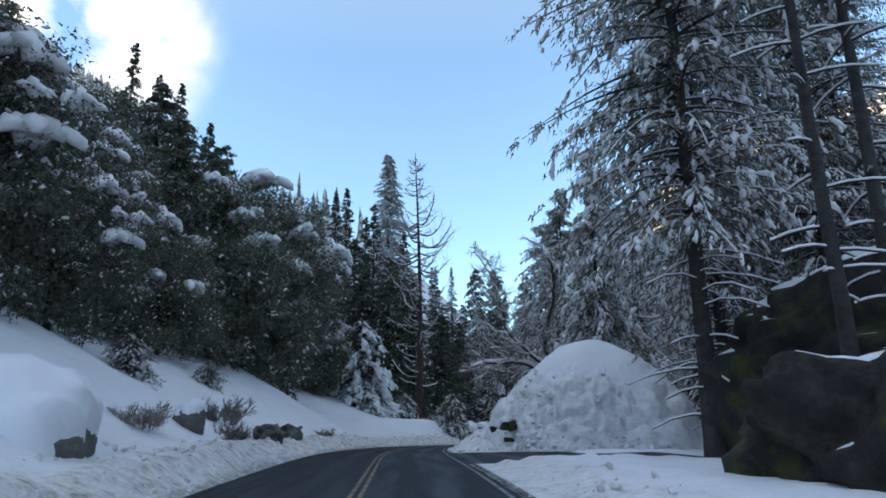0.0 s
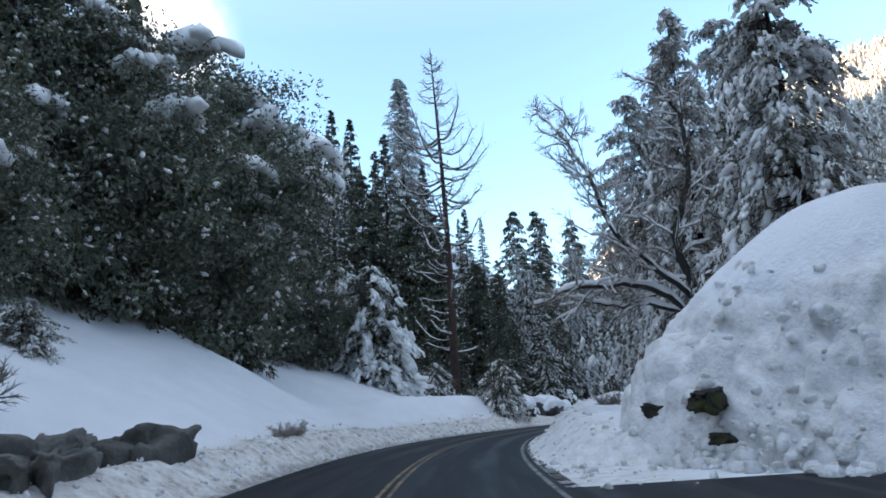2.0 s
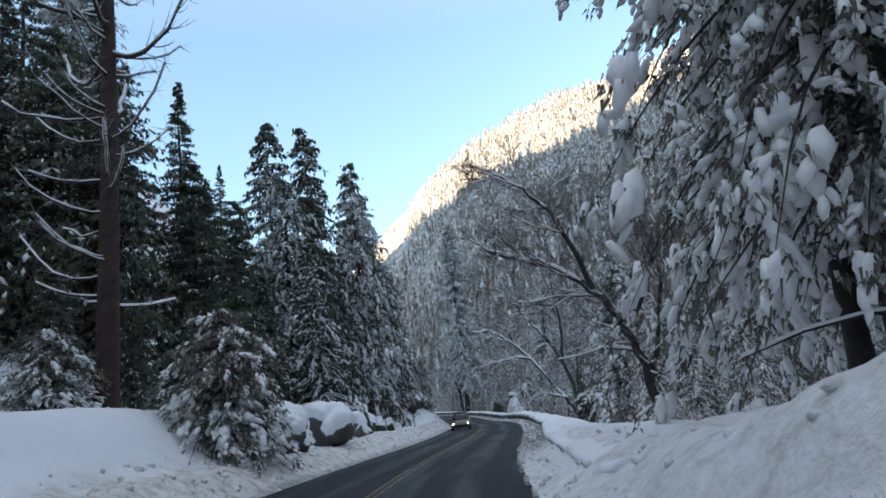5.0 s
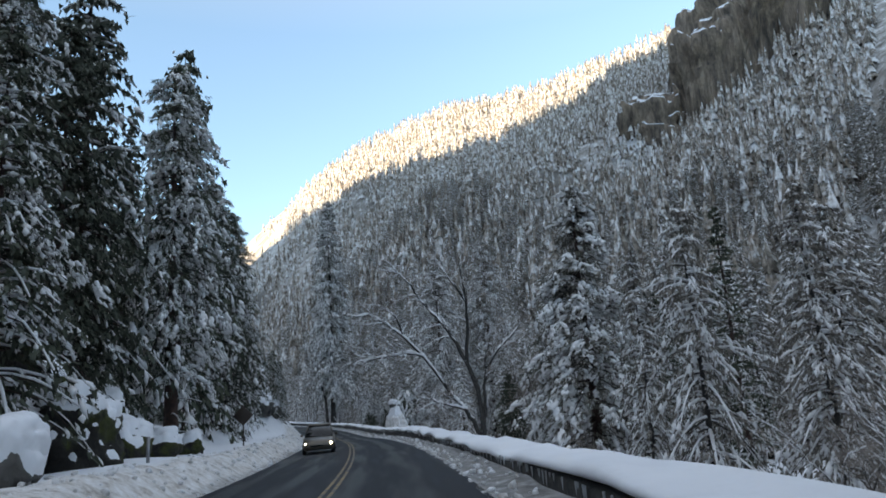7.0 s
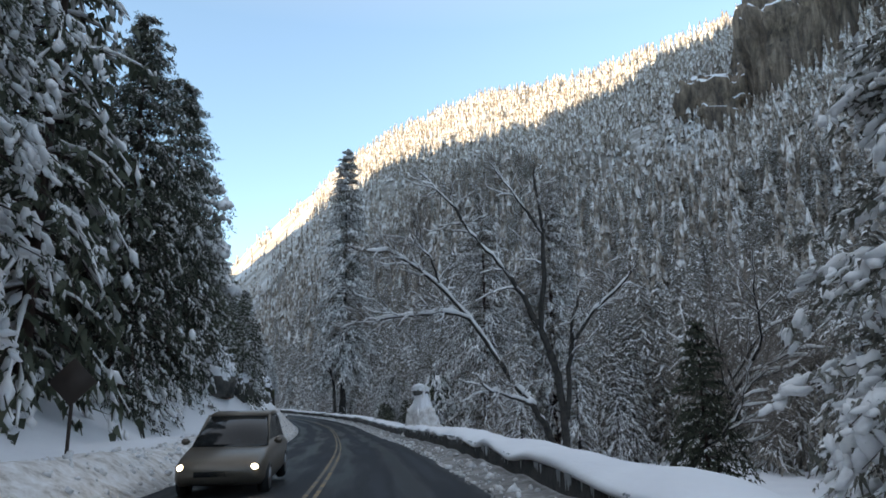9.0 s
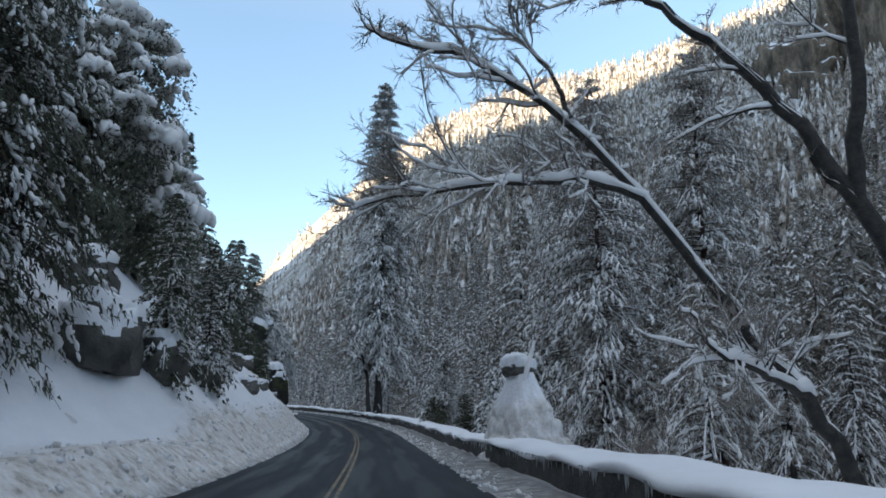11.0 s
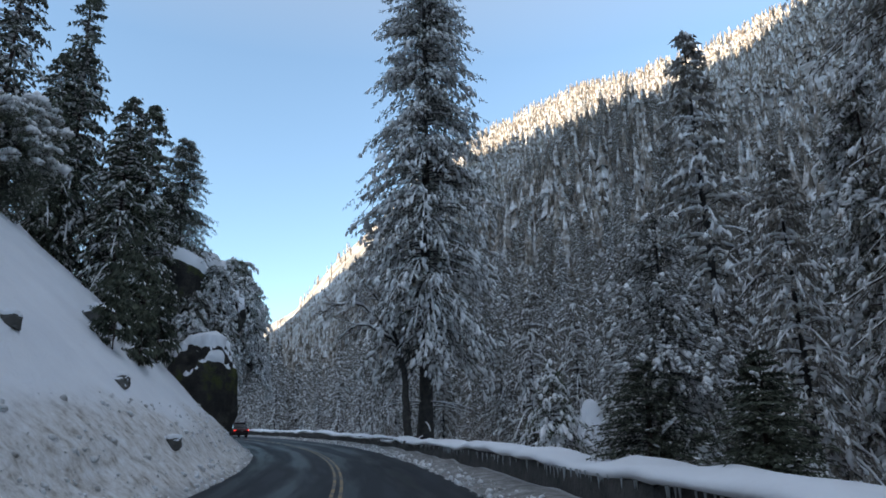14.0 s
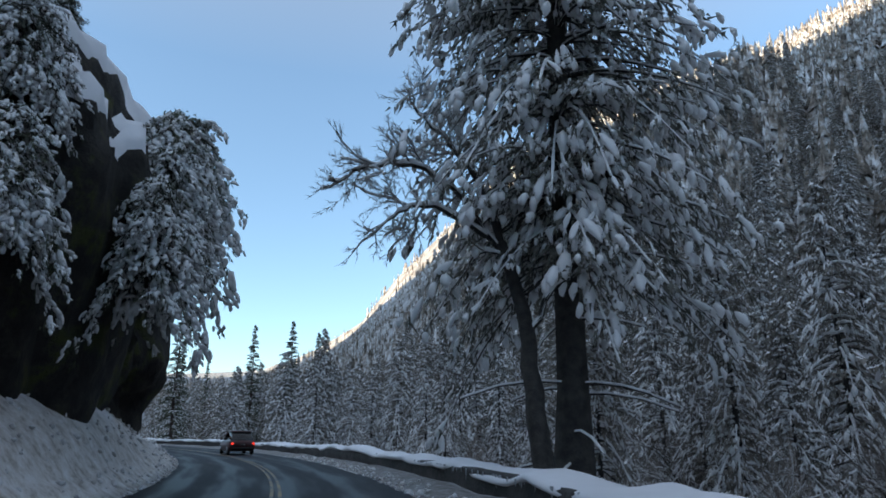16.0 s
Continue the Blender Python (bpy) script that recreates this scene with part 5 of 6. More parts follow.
def far_woods():
    """The wooded valley sides, too far to tell trees apart one by one."""
    rs = np.random.RandomState(9)
    soup = Soup()
    n = 76000
    x, y = rs.uniform(-460, 560, n), rs.uniform(60, 1000, n)
    az, r = np.degrees(np.arctan2(x - CENTRE[0], y - CENTRE[1])), np.hypot(x - CENTRE[0], y - CENTRE[1])
    u = x - road_x(y)
    crest = np.interp(az, RIM[:, 0], RIM[:, 2])
    ok = (((u > 75) & (az > -6) & (az < 72)) | ((u < -70) & (az > -62) & (az < -17) & (rs.rand(n) < 0.5))) & (r < crest * 1.02) & (rs.rand(n) < np.clip(300 / r, 0.3, 1))
    ok &= rs.rand(n) > 0.93 * granite(x, y)
    x, y, r = x[ok], y[ok], r[ok]
    z = ground_z(x, y)
    lay, k, kinds = 5, 4, 9
    shapes = []
    for _ in range(kinds):
        # one far tree of unit height: ragged skirts of boughs round a spire
        v, f, c, ph = [], [], 0, rs.rand() * 6.3
        for i in range(lay):
            t0 = i / lay
            rr = (1.04 - t0) ** 0.8 * rs.uniform(0.8, 1.15)
            a = ph + i * 1.3 + np.arange(2 * k) * math.pi / k
            q = rr * np.where(np.arange(2 * k) % 2, 0.4, 1.0) * (0.7 + 0.6 * rs.rand(2 * k))
            v.append(np.vstack([[0, 0, min(1.0, 0.1 + 0.9 * (t0 + 1.45 / lay))], np.column_stack([np.cos(a) * q, np.sin(a) * q, 0.05 + 0.9 * t0 + 0.09 * rr * (np.arange(2 * k) % 2) - rs.rand(2 * k) * 0.05])]))
            j = np.arange(2 * k)
            f.append(np.column_stack([np.zeros(2 * k, int), 1 + j, 1 + (j + 1) % (2 * k)]) + c)
            c += 2 * k + 1
        shapes.append((np.vstack(v), np.vstack(f)))
    h = rs.uniform(7.0, 15.0, len(x)) * np.where(r < 260, 1.25, 1.0)
    rad = h * rs.uniform(0.10, 0.17, len(x))
    which = rs.randint(kinds, size=len(x))
    for w, (v, f) in enumerate(shapes):
        m = which == w
        p = v[None] * np.stack([rad[m], rad[m], h[m]], -1)[:, None] + np.stack([x[m], y[m], z[m]], -1)[:, None]
        soup.add(p, f[None] + (np.arange(m.sum()) * len(v))[:, None, None])
    ob = soup.link("far_forest", FAR_FOREST, smooth=False)
    return tagged(ob, "snow-covered conifer forest on the far mountainside", "forest", kind="stuff")


mid_woods()
far_woods()


# ---- rocks, snow mound, wall ----
def rock_mesh(seed, size, rough=0.30, square=0.12):
    rs = np.random.RandomState(seed)
    v, f = ICO5 if max(size) > 1.6 else ICO4
    o = rs.rand(3) * 50
    d = np.array([noise.noise(Vector(p * 1.3 + o)) + 0.5 * noise.noise(Vector(p * 2.9 + o)) + 0.25 * noise.noise(Vector(p * 6.5 + o)) + 0.12 * noise.noise(Vector(p * 15 + o)) for p in v])
    d = d + np.array([0.55 * (0.32 - abs(noise.noise(Vector(p * 1.9 + o * 1.7)))) + 0.3 * (0.3 - abs(noise.noise(Vector(p * 4.3 + o * 0.6)))) for p in v])
    w = np.sign(v) * np.abs(v) ** (1 - square)
    return w * (1 + rough * d[:, None]) * np.array(size), f


def rock(x, y, size, seed, rot=0.0, sink=0.3, cap=0.25, label="", mat=None, lift=0.0, tip=(0, 0), keep=0.25, name="boulder", dz=None, square=0.12, rough=0.3):
    """A granite boulder, with the snow that lies on it as a part."""
    v, f = rock_mesh(seed, size, rough, square)
    v = v @ np.array(pose(0, 0, 0, tip[0], tip[1], rot).to_3x3()).T
    z = (float(ground_z(np.array([x]), np.array([y]))[0]) + size[2] * (1 - 2 * sink) + lift) if dz is None else dz
    root = thing(name, label or "grey granite boulder with a thick cap of snow", "rock", "boulders beside the road")
    root.matrix_basis = pose(x, y, z)
    link_mesh("stone", v, f, mat or ROCK, root)
    if cap:
        fn = np.cross(v[f[:, 1]] - v[f[:, 0]], v[f[:, 2]] - v[f[:, 0]])
        vn = np.zeros_like(v)
        for k in range(3):
            np.add.at(vn, f[:, k], fn)
        vn = unit(vn)
        n1 = lumps(v[:, 0] + x, v[:, 1] + y, 1.1, seed)
        w = step(keep, keep + 0.3, vn[:, 2] + 0.12 * n1)
        c = v * (1 - 0.015 * (w == 0)[:, None]) + np.array([0, 0, 1.0]) * (cap * w * (0.8 + 0.3 * n1))[:, None] + vn * (0.35 * cap * w)[:, None]
        keepf = (w[f] > 0).any(1)
        used = np.unique(f[keepf])
        remap = np.zeros(len(v), int)
        remap[used] = np.arange(len(used))
        if len(used) > 3:
            link_mesh("snow", c[used], remap[f[keepf]], SNOW, root, label="thick snow on top")["kind"] = "stuff"
    return root


def snow_heap(name, x, y, rx, ry, h, seed, label, power=2.2, dirt=0.55, rough=0.25, rings=44, seg=110, blocky=0.3, flat=0.0, lumpy=0.0, foot=0.0, turn=0.0):
    """A heap of snow: smooth on top, ploughed and lumpy below. flat: width of a cut-off top; foot: spread of the skirt."""
    r = np.linspace(0, 1.06, rings)
    a = np.arange(seg) * 2 * math.pi / seg
    R, A = np.meshgrid(r, a, indexing="ij")
    wob = 1 + 0.10 * np.sin(2 * A + seed) + 0.05 * np.sin(5 * A + 2 * seed)
    P, Q = np.cos(A) * R * rx * wob, np.sin(A) * R * ry * wob
    ct, st = math.cos(radians(turn)), math.sin(radians(turn))
    X, Y = x + P * ct - Q * st, y + P * st + Q * ct
    Rc = np.clip(R, 0, 1)
    prof = np.clip((1 - Rc) / (1 - flat), 0, 1) ** (1 + foot) if flat else np.clip(1 - Rc ** power, 0, 1) ** 0.9
    low = 1 - step(0.4, 0.8, prof + 0.15 * lumps(X, Y, 2.2, seed + 5))
    Z = ground_z(X, Y) * np.clip(R ** 4, 0, 1) + ground_z(np.array([x]), np.array([y]))[0] * (1 - np.clip(R ** 4, 0, 1)) + prof * h
    Z = Z + lumps(X, Y, 1.6, seed) * rough * prof ** 0.3 * 0.8
    # ploughed blocks and clods push the flank in and out
    arc = A * (rx + ry) / 2
    push = (np.abs(lumps(arc, Z * 1.3, 1.5, seed + 3)) - 0.3) * 0.5 + (np.abs(lumps(arc, Z * 1.2, 0.7, seed + 1)) - 0.3) * 0.34 + lumps(arc, Z, 0.33, seed + 2) * 0.12 + lumps(arc, Z, 0.16, seed + 6) * 0.05
    push = push * blocky * low * np.clip((1.05 - R) * 8, 0, 1) + lumpy * lumps(arc, Z, 0.9, seed + 7) * (1 - low)
    X, Y, Z = X + np.cos(A) * push * 0.8, Y + np.sin(A) * push * 0.8, Z + push * 0.6
    Z = np.where(R > 1.0, Z - 0.35, Z)
    v = np.stack([X, Y, Z], -1).reshape(-1, 3)
    i = (np.arange(rings - 1)[:, None] * seg + np.arange(seg)[None]).reshape(-1)
    j = (np.arange(rings - 1)[:, None] * seg + (np.arange(seg)[None] + 1) % seg).reshape(-1)
    ob = link_mesh(name, v, np.stack([i, i + seg, j + seg, j], -1), GROUND)
    at = ob.data.attributes.new("plough", "FLOAT", "POINT")
    at.data.foreach_set("value", (step(0.2, 0.8, low + lumps(X, Y, 1.3, seed) * 0.3) * dirt).reshape(-1).astype(np.float32))
    return tagged(ob, label, "snow heap")


snow_heap("snow_mound", 8.3, 37.3, 5.6, 5.6, 5.3, 3, "large dome of snow with a dirty ploughed foot beside the road", dirt=0.5, power=1.75, blocky=0.85, rough=0.3, rings=130, seg=300)
for i, (x, y, s, z) in enumerate([(3.0, 37.4, 0.3, 0.55), (3.3, 34.7, 0.2, 0.1), (3.45, 35.6, 0.42, 0.75)]):
    rock(x, y, (s * 1.2, s * 0.6, s * 0.5), 60 + i, 25 * i, cap=0, dz=z, rough=0.5, square=0.4, mat=MOSS_ROCK, label="dark rock showing through the ploughed snow", name="rock")

# left bank, first stretch
rock(-9.0, 14.4, (1.5, 1.6, 1.25), 41, 20, cap=0.4, rough=0.14, label="rounded granite boulder under a thick snow cap", dz=1.0, keep=0.05)
rock(-9.2, 24.8, (0.5, 0.55, 0.6), 42, 0, sink=0.3, cap=0.12)
rock(-8.3, 32.6, (0.6, 1.7, 0.62), 43, 15, sink=0.5, cap=0, rough=0.45, square=0.45, label="long slab of grey rock jutting out of the snowbank", name="rock_slab")
rock(-8.4, 36.6, (0.55, 1.4, 0.7), 44, -5, sink=0.5, cap=0, rough=0.45, square=0.45, label="long slab of grey rock jutting out of the snowbank", name="rock_slab")
# rocks by the next bend
for i, (x, y, s) in enumerate([(3.3, 83.5, 0.9), (5.2, 88.5, 1.2), (6.6, 92.5, 0.9), (3.6, 90.5, 1.1), (8.2, 96, 0.8), (1.2, 88, 0.8)]):
    rock(x, y, (s, s * 1.2, s * 0.85), 70 + i, 40 * i, sink=0.22, cap=0.35, keep=0.1)
for i, (x, y, s) in enumerate([(9.4, 105.0, 1.5), (11.4, 110.6, 1.1), (13.6, 114.8, 0.8), (15.6, 118.0, 0.6), (10.0, 112.5, 1.6), (6.4, 108, 2.6)]):
    rock(x, y, (s * 1.1, s * 1.2, s), 80 + i, 55 * i, sink=0.25, cap=0.28, mat=MOSS_ROCK, keep=0.4, label="dark mossy granite boulder half buried in snow")
# rocks on the steep bank
for i, (x, y, s) in enumerate([(33.4, 184.5, 0.7), (34.8, 174.7, 0.6), (36.7, 177.8, 0.3), (38.0, 181.8, 0.22), (41.6, 185.2, 0.2), (27.5, 150.4, 1.25), (29.3, 152.6, 1.0), (26.4, 153.5, 1.1), (31.4, 158, 0.8), (30.6, 166, 0.8), (33.2, 172, 0.6), (35.2, 169.5, 0.5), (37.3, 178, 0.45), (36.6, 182, 0.6), (40.0, 186.5, 0.22), (38.4, 193, 0.5)]):
    rock(x, y, (s, s * 1.15, s * 0.9), 90 + i, 70 * i, sink=0.36, cap=0.26 * s, keep=0.5, square=0.4, label="granite rock standing out of the steep snow slope")
# the outcrop on the inside of the last bend
rock(42.5, 202.8, (1.6, 2.0, 2.9), 110, 20, cap=0.42, keep=0.42, rough=0.17, mat=MOSS_ROCK, label="tall dark boulder with a drooping cap of snow", dz=-3.5, square=0.3)
rock(40.3, 212.0, (4.0, 6.6, 7.0), 111, 0, cap=0.55, keep=0.5, mat=MOSS_ROCK, label="huge dark mossy rock outcrop over the road bend", name="rock_outcrop", tip=(0, 8), dz=-1.4, square=0.3, rough=0.24)
rock(39.0, 222.5, (5.0, 5.5, 6.2), 112, 10, cap=0.6, keep=0.5, mat=MOSS_ROCK, label="dark rock outcrop in the shade", name="rock_outcrop", dz=-1.6)
# brown cliffs high on the mountainside
for i, (x, y, z, w, h) in enumerate([(258, 286, 100, 17, 26), (270, 262, 118, 19, 34), (280, 242, 132, 17, 32), (300, 268, 150, 24, 34), (292, 226, 142, 16, 24)]):
    rock(x, y, (w * 0.7, w, h), 120 + i, 35 + 15 * i, cap=0.8, keep=0.72, mat=CLIFF, dz=z, square=0.45, rough=0.5, tip=(0, -14), label="brown granite cliff standing out of the snowy mountainside", name="cliff")
# dark mossy rock by the pines at the start
rock(8.2, 11.9, (2.3, 2.6, 1.9), 116, 60, cap=0.05, keep=0.9, rough=0.4, label="dark mossy rock beside the road", mat=MOSS_ROCK, dz=0.5)
rock(12.4, 17.4, (3.5, 4.0, 3.7), 114, 30, cap=0.1, keep=0.8, rough=0.3, square=0.3, label="huge dark mossy boulder streaked with snow", mat=MOSS_ROCK, dz=1.8, tip=(0, -14))
# the snow-plastered rock beyond the wall
CONE_Z = float(ground_z(np.array([41.3]), np.array([146.2]))[0])
snow_heap("snow_cone", 41.3, 146.2, 1.35, 2.9, -2.15 - CONE_Z, 9, "tall cone of snow plastered on a rock behind the wall", dirt=0.8, rough=0.4, blocky=0.7, rings=90, seg=180, flat=0.26, foot=0.12, turn=-18)
rock(41.2, 146.2, (0.45, 0.66, 0.32), 115, 10, cap=0.26, dz=-2.2, label="dark rock under a hood of snow", keep=0.4, rough=0.25)
STUMP_Z = float(ground_z(np.array([61.4]), np.array([194.3]))[0])
snow_heap("snow_stump", 61.4, 194.3, 1.3, 1.2, -3.9 - STUMP_Z, 17, "broken stump wrapped in a tall cone of snow", dirt=0.15, rough=0.5, blocky=0.3, rings=60, seg=70, power=2.4, lumpy=0.12)
LOG = thing("broken_log", "broken snow-covered log leaning on a rock", "log")
log_line = np.array([(41.0, 145.5, -2.75), (41.2, 145.5, -2.1), (41.55, 145.6, -1.25)])
log_soup = Soup()
log_soup.tube(log_line, [0.07, 0.06, 0.04], 7)
log_soup.link("wood", BARK_DARK, LOG)
log_soup = Soup()
log_soup.tube(log_line + np.array([-0.03, -0.02, 0.06]), [0.085, 0.1, 0.06], 8)
log_soup.link("snow", TREE_SNOW, LOG, label="snow on the log")


def long_block(name, y0, y1, section, mat, parent, seed, amp, step_y=0.8, label=""):
    """A long body beside the road with the given cross section (u, height over the road)."""
    ys = np.arange(y0, y1 + 0.01, step_y)
    k = len(section)
    U = np.array([[s[0] for s in section]] * len(ys))
    H = np.array([[s[1] for s in section]] * len(ys))
    Y = np.repeat(ys[:, None], k, 1)
    U = U + wall_u(Y) + lumps(Y * 1.0, H * 3 + U * 5, 1.4, seed) * amp
    H = H + lumps(Y, U * 3 + 40, 1.7, seed + 1) * amp * (H > 0) + lumps(Y, U * 0 + 7, 9, seed + 2) * amp * (H > 0)
    H = H + np.interp(Y, [74, 105, 125, 165, 200], [-0.2, -0.18, 0.08, 0.14, 0.05]) * (H > 0.3)
    X = road_x(Y) + U * road_k(Y)
    v = np.stack([X, Y, road_z(Y) + H], -1).reshape(-1, 3)
    n = len(ys)
    i = np.arange(n - 1)[:, None] * k + np.arange(k)[None]
    j = np.arange(n - 1)[:, None] * k + (np.arange(k)[None] + 1) % k
    f = np.stack([i, j, j + k, i + k], -1).reshape(-1, 4).tolist()
    f += [tuple(range(k))[::-1], tuple(range((n - 1) * k, n * k))]
    me = bpy.data.meshes.new(name)
    me.from_pydata(v.tolist(), [], [tuple(q) for q in f])
    me.materials.append(mat)
    for p in me.polygons:
        p.use_smooth = True
    ob = new(name, me)
    if parent:
        ob.parent = parent
    if label:
        ob["label"] = label
    return ob


tagged(long_block("wall", 66, 330, [(0, -0.6), (-0.02, 0.2), (0, 0.47), (0.1, 0.52), (0.4, 0.52), (0.5, 0.47), (0.5, 0.2), (0.5, -1.5)], STONE, None, 51, 0.025), "low dark stone guard wall along the road, capped with snow", "wall", kind="structure")
tagged(long_block("wall_snow", 65, 331, [(-0.05, 0.49), (-0.07, 0.54), (0.0, 0.62), (0.15, 0.67), (0.4, 0.70), (0.8, 0.70), (1.15, 0.66), (1.5, 0.55), (2.0, 0.15), (3.0, -0.7), (2.6, -1.2), (0.6, 0.3)], SNOW, None, 53, 0.11, 0.3), "thick snow lying on the guard wall", "snow", kind="structure")


def icicles():
    rs = np.random.RandomState(3)
    s = Soup()
    for y in np.sort(rs.uniform(68, 215, 540)):
        u, l = float(wall_u(y)) - 0.04 + rs.uniform(-0.02, 0.02), rs.uniform(0.05, 0.26)
        x, z = float(road_x(y) + u * road_k(y)), float(road_z(y)) + 0.5 + float(np.interp(y, [74, 105, 125, 165, 200], [-0.2, -0.18, 0.08, 0.14, 0.05]))
        s.tube([(x, y, z + 0.03), (x + 0.004, y, z - l * 0.5), (x, y, z - l)], [0.022, 0.014, 0.003], 4)
    return tagged(s.link("icicles", ICE), "icicles hanging in front of the stone wall", "ice", kind="stuff")


def clods():
    """Lumps of ploughed snow along both edges of the road and on the banks."""
    rs = np.random.RandomState(6)
    s = Soup()
    for side, n in ((-1, 3600), (1, 1700)):
        y = rs.uniform(4, 235, n)
        w = rs.rand(n) ** 1.4
        u = np.where(side < 0, -4.55 - w * 2.6, 2.15 + w * np.where(y > 72, 0.9, 2.6))
        x = road_x(y) + u * road_k(y)
        ok = ~((y > 17) & (y < 33) & (u > 0))
        x, y, u = x[ok], y[ok], u[ok]
        g = 0.025 + 0.085 * rs.rand(len(x)) ** 3
        c = np.column_stack([x, y, np.maximum(ground_z(x, y), road_z(y)) + g * 0.25])
        s.blobs(rs, c, rs.randn(len(x), 3), np.column_stack([g * 1.2, g, g * 0.8]), ICO1, 0.3)
    a = rs.rand(900) * 6.3
    r = rs.uniform(0.82, 1.1, 900)
    x, y = 8.3 + np.cos(a) * 5.4 * r, 37.3 + np.sin(a) * 5.4 * r
    g = 0.05 + 0.16 * rs.rand(900) ** 2
    s.blobs(rs, np.column_stack([x, y, ground_z(x, y) + g * 0.3 + np.clip(1 - r, 0, 1) * 6]), rs.randn(900, 3), np.column_stack([g * 1.2, g, g * 0.8]), ICO1, 0.3)
    n = 240
    a, r = rs.uniform(2.6, 6.1, n), rs.uniform(0.55, 1.02, n)
    x, y = 8.3 + np.cos(a) * 5.5 * r, 37.3 + np.sin(a) * 5.5 * r
    g = 0.05 + 0.24 * rs.rand(n) ** 4
    z = ground_z(x, y) + np.clip(1 - r ** 2.0, 0, 1) ** 0.9 * 4.95 - g * 0.4
    s.blobs(rs, np.column_stack([x, y, z]), rs.randn(n, 3), np.column_stack([g * 1.2, g, g * 0.8]), ICO1, 0.35)
    return tagged(s.link("snow_clods", PLOUGHED), "clods of dirty ploughed snow along the road edges", "snow", kind="stuff")


icicles()
clods()


# ---- vehicles ----
def loft(sections):
    """A closed body through cross sections; each is a list of points, all of one length."""
    bm = bmesh.new()
    rows = [[bm.verts.new(p) for p in s] for s in sections]
    for a, b in zip(rows, rows[1:]):
        for i in range(len(a)):
            j = (i + 1) % len(a)
            bm.faces.new((a[i], a[j], b[j], b[i]))
    bm.faces.new(rows[0][::-1])
    bm.faces.new(rows[-1])
    bmesh.ops.recalc_face_normals(bm, faces=bm.faces)
    return bm


def ring(y, w, z0, z1, tuck=0.9, r=0.12):
    """A rounded section across the car at length y."""
    h = [(-w * tuck, z0), (-w, z0 + r), (-w, z1 - r), (-w + r * 0.8, z1), (w - r * 0.8, z1), (w, z1 - r), (w, z0 + r), (w * tuck, z0)]
    return [(a, y, b) for a, b in h]


def box_bm(x0, x1, y0, y1, z0, z1, bevel=0.02):
    bm = bmesh.new()
    bmesh.ops.create_cube(bm, size=1, matrix=Matrix.Translation(((x0 + x1) / 2, (y0 + y1) / 2, (z0 + z1) / 2)) @ Matrix.Diagonal((x1 - x0, y1 - y0, z1 - z0, 1)))
    bmesh.ops.bevel(bm, geom=bm.edges[:], offset=bevel, segments=2, affect="EDGES")
    return bm


def wheel(parent, x, y, r=0.34, w=0.21):
    bm = bmesh.new()
    bmesh.ops.create_cone(bm, cap_ends=True, segments=28, radius1=r, radius2=r, depth=w, matrix=pose(x, y, r, 0, 90, 0))
    bmesh.ops.bevel(bm, geom=[e for e in bm.edges if len(e.link_faces) == 2 and e.calc_face_angle() > 1], offset=0.04, segments=2, affect="EDGES")
    tyre = part("tyre", bm, RUBBER, parent)
    bm = bmesh.new()
    bmesh.ops.create_cone(bm, cap_ends=True, segments=24, radius1=r * 0.62, radius2=r * 0.55, depth=w + 0.015, matrix=pose(x, y, r, 0, 90, 0))
    part("rim", bm, METAL, tyre, "grey alloy rim")


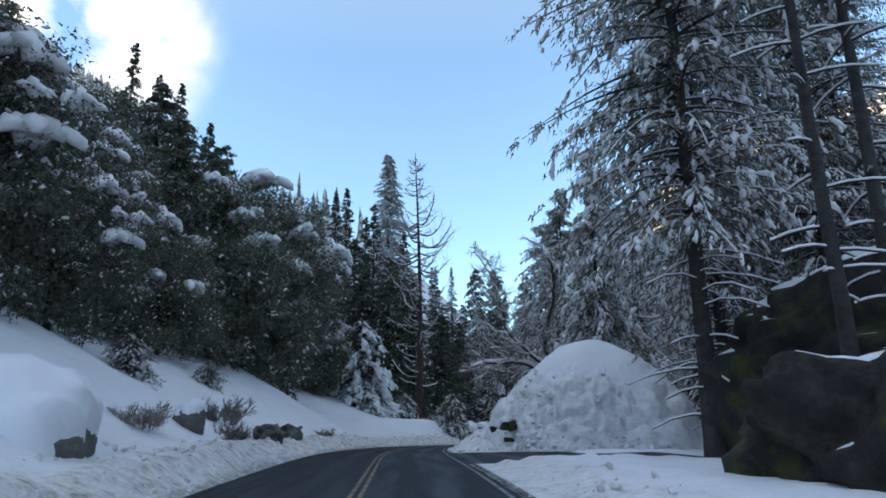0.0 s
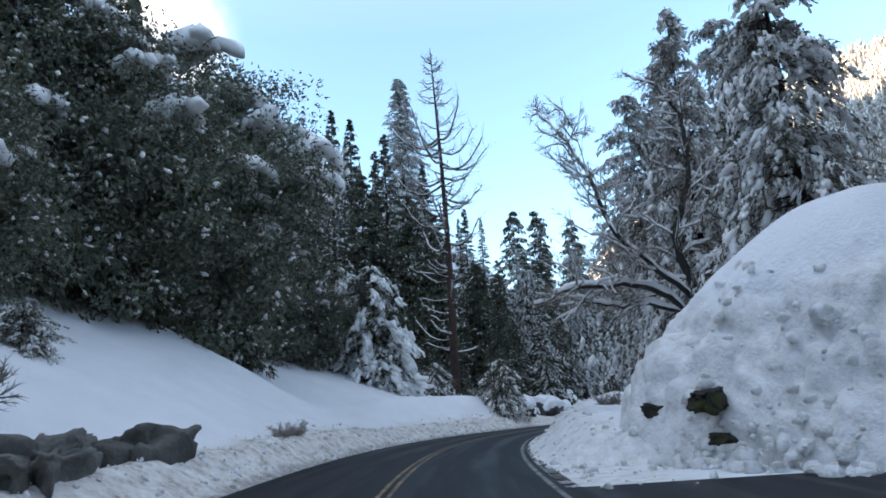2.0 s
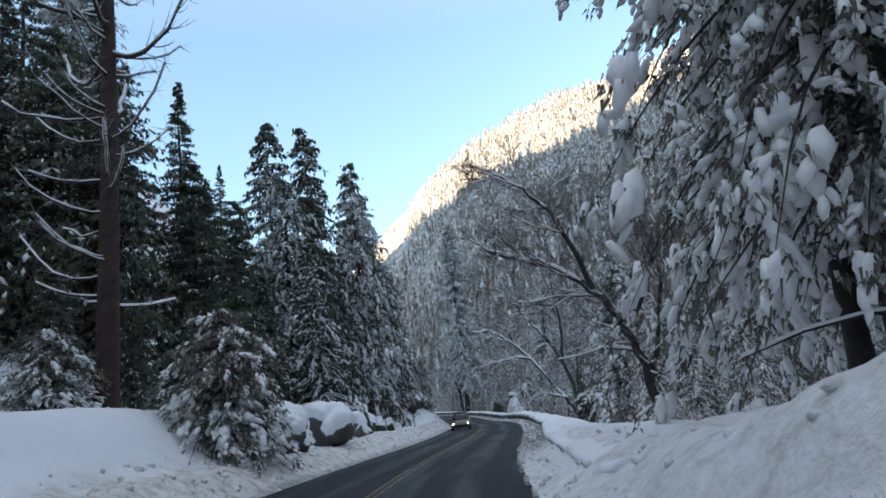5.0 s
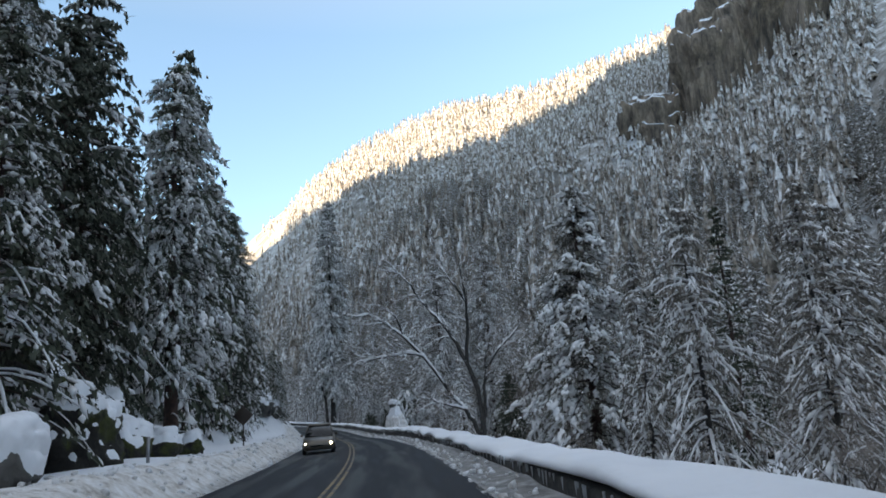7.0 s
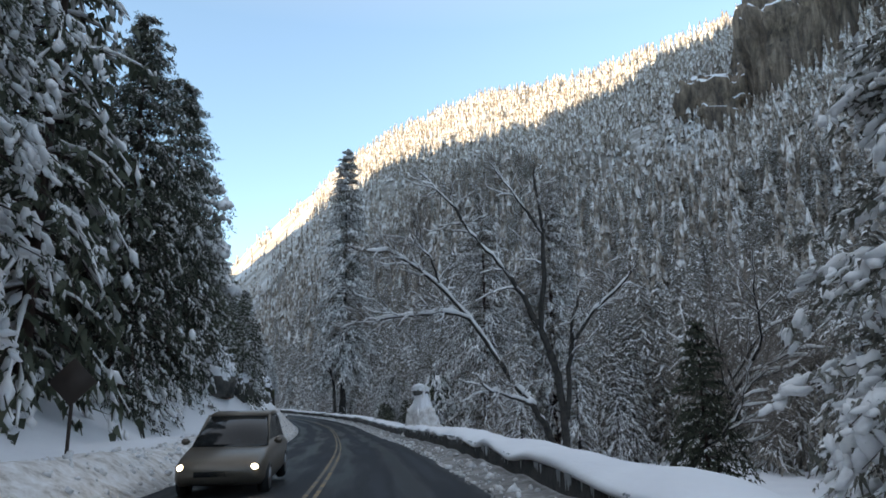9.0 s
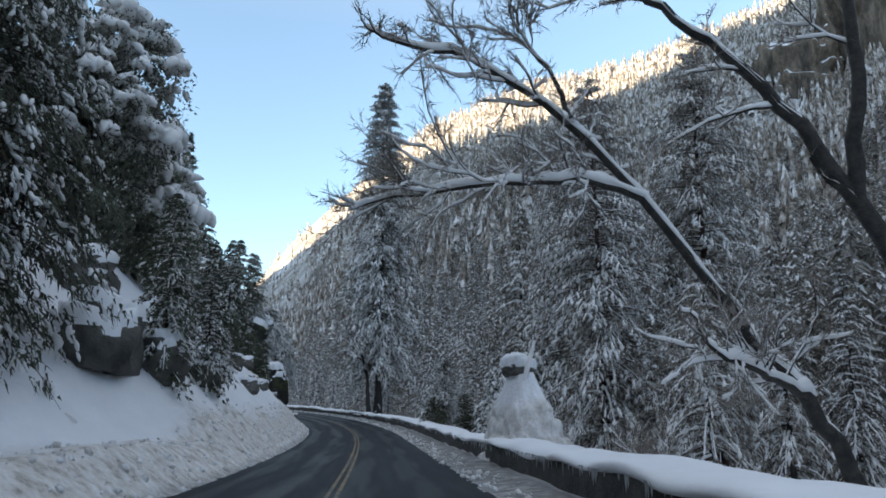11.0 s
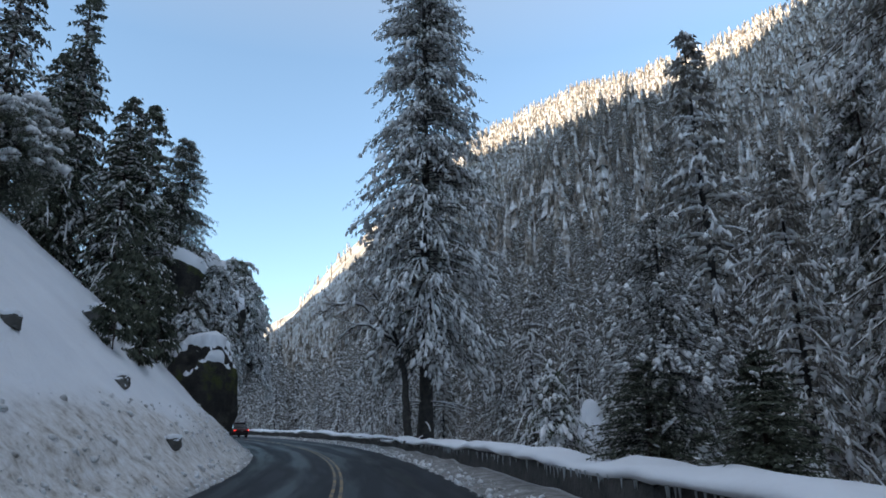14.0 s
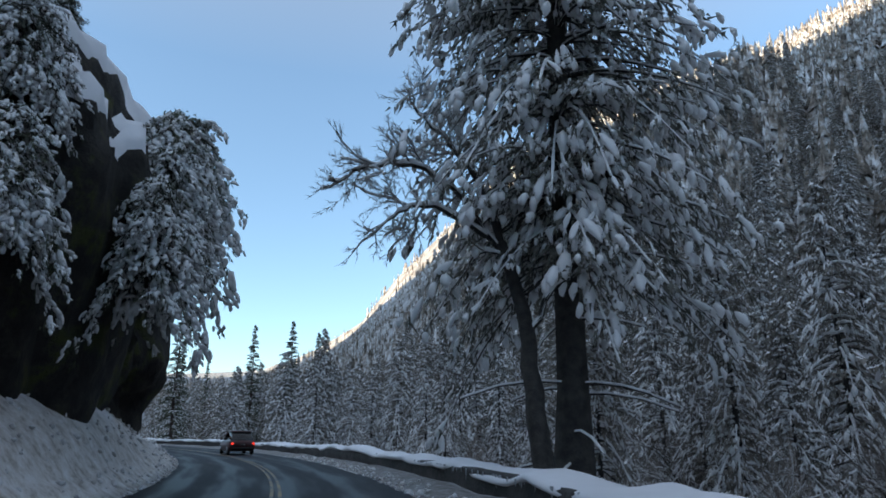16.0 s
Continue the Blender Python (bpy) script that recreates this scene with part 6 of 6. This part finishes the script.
def car(x, y, heading, paint, label, suv=False, lit_front=False, glow_rear=False):
    """A car standing on the road; its length along y, nose to +y before turning."""
    root = thing("car", label, "car")
    root.matrix_basis = pose(x, y, float(road_z(y)) + 0.004, 0, 0, heading)
    top = 1.62 if suv else 1.45
    belt = 0.98 if suv else 0.9
    part("body", loft([ring(-2.28, 0.70, 0.42, belt - 0.22), ring(-2.2, 0.82, 0.32, belt - 0.04), ring(-1.7, 0.89, 0.24, belt), ring(-0.6, 0.91, 0.22, belt + 0.01), ring(0.8, 0.91, 0.22, belt), ring(1.5, 0.88, 0.24, belt - 0.09), ring(2.1, 0.82, 0.30, belt - 0.2), ring(2.28, 0.68, 0.38, belt - 0.34)]), paint, root)
    part("window", loft([ring(-1.95 if suv else -1.65, 0.76, belt - 0.05, belt + 0.02, 1.0, 0.03), ring(-1.55 if suv else -1.0, 0.66, belt - 0.05, top - 0.06, 1.18, 0.08), ring(0.05, 0.66, belt - 0.05, top - 0.05, 1.18, 0.08), ring(1.05, 0.78, belt - 0.06, belt + 0.02, 1.0, 0.03)]), GLASS_DARK, root, "dark tinted glass")
    part("roof", loft([ring(-1.6 if suv else -1.05, 0.63, top - 0.09, top - 0.03, 1.04, 0.03), ring(-0.8, 0.67, top - 0.07, top + 0.01, 1.04, 0.03), ring(0.1, 0.64, top - 0.09, top - 0.03, 1.04, 0.03)]), paint, root)
    for sx in (-1, 1):
        for wy in (-1.36, 1.38):
            wheel(root, sx * 0.80, wy)
        part("headlight", box_bm(*sorted((sx * 0.48, sx * 0.76)), 2.05, 2.22, 0.58, 0.70, 0.03), LAMP_ON if lit_front else LAMP_OFF, root, "clear headlight")
        part("tail_light", box_bm(*sorted((sx * 0.55, sx * 0.80)), -2.27, -2.1, 0.66, 0.84, 0.03), TAIL_GLOW if glow_rear else TAIL_OFF, root, "red tail light")
        part("mirror", box_bm(*sorted((sx * 0.9, sx * 1.06)), 0.72, 0.86, belt, belt + 0.13, 0.03), paint, root)
        part("pillar", loft([[(sx * 0.80, 0.98, belt - 0.02), (sx * 0.74, 0.98, belt - 0.02), (sx * 0.74, 0.92, belt), (sx * 0.80, 0.92, belt)], [(sx * 0.69, 0.06, top - 0.05), (sx * 0.63, 0.06, top - 0.05), (sx * 0.63, 0.0, top - 0.05), (sx * 0.69, 0.0, top - 0.05)]]), paint, root)
    part("grille", box_bm(-0.45, 0.45, 2.16, 2.28, 0.46, 0.6, 0.02), RUBBER, root, "black grille")
    part("bumper", box_bm(-0.72, 0.72, -2.33, -2.18, 0.36, 0.52, 0.04), RUBBER, root, "dark bumper")
    part("plate", box_bm(-0.16, 0.16, -2.30, -2.255, 0.62, 0.74, 0.005), WHITE_LINE, root, "plain pale plate")
    return root


def heading_at(y):
    return -math.degrees(math.atan2(float(road_x(y + 2) - road_x(y - 2)), 4.0))


cx, _ = at_side(118.0, -2.9)
car(float(cx), 118.0, heading_at(118) + 180, TAN_PAINT, "tan-grey sport utility car with its headlights on", suv=True, lit_front=True)
# this car drives without lights; its tail-light glow is added
cx, _ = at_side(243.0, 0.2)
car(float(cx), 243.0, heading_at(243), RED_PAINT, "dark red car with a faint glow added to its tail lights", suv=True, glow_rear=True)

# ---- road sign and marker posts ----
sign = thing("road_sign", "diamond-shaped warning sign seen from its dark back", "sign")
sign.matrix_basis = pose(19.3, 122, float(ground_z(np.array([19.3]), np.array([122.0]))[0]) - 0.3, 0, 0, -24)
part("post", box_bm(-0.04, 0.04, -0.03, 0.03, 0, 2.6, 0.008), SIGN_BACK, sign)
bm = box_bm(-0.44, 0.44, -0.012, 0.012, -0.44, 0.44, 0.006)
bmesh.ops.transform(bm, matrix=pose(0, -0.045, 2.25, 0, 45, 0), verts=bm.verts)
part("plate", bm, SIGN_BACK, sign)
for x, y in [(10.2, 106.5)]:
    post = thing("marker_post", "grey marker post standing in the snow", "post")
    post.matrix_basis = pose(x + 1.6, y - 4, float(ground_z(np.array([x + 1.6]), np.array([y - 4.0]))[0]) - 0.3)
    part("stake", box_bm(-0.05, 0.05, -0.03, 0.03, 0, 1.1, 0.01), METAL, post)

# boughs and bushes over the outcrop
for ob, x, y, z, s, r in [(CEDAR_DEEP, 40.6, 207.8, 1.0, 0.68, 0), (CEDAR_LADEN, 38.6, 205.6, 0.0, 0.72, 40), (BUSH, 42.0, 204.6, -0.6, 0.7, 0), (DROOP, 43.4, 205.0, -1.0, 0.5, 80), (DROOP, 45.3, 212.5, 0.9, 0.65, 0), (DROOP, 44.2, 217.0, 3.2, 0.7, 60), (DROOP, 43.0, 206.0, 2.2, 0.5, 130), (DROOP, 45.4, 210.0, -1.0, 0.6, 250), (DROOP, 41.6, 203.4, -1.2, 0.5, 20), (DROOP, 44.6, 218.5, 3.2, 1.0, 200), (DROOP, 44.9, 213.5, 1.6, 0.8, 310), (CEDAR_DEEP, 39.0, 219.5, 3.6, 0.55, 60), (CEDAR_LADEN, 36.5, 213.0, 4.5, 0.55, 10), (CEDAR_DEEP, 37.0, 209.0, 3.5, 0.5, 80)]:
    m = pose(x, y, z, 0, 0, r) @ Matrix.Diagonal((s, s, s, 1))
    if ob.get("used"):
        copy_thing(ob, m @ Matrix.Diagonal((1 / ob.scale[0], 1 / ob.scale[1], 1 / ob.scale[2], 1)))
    else:
        ob.matrix_basis, ob["used"] = m, 1
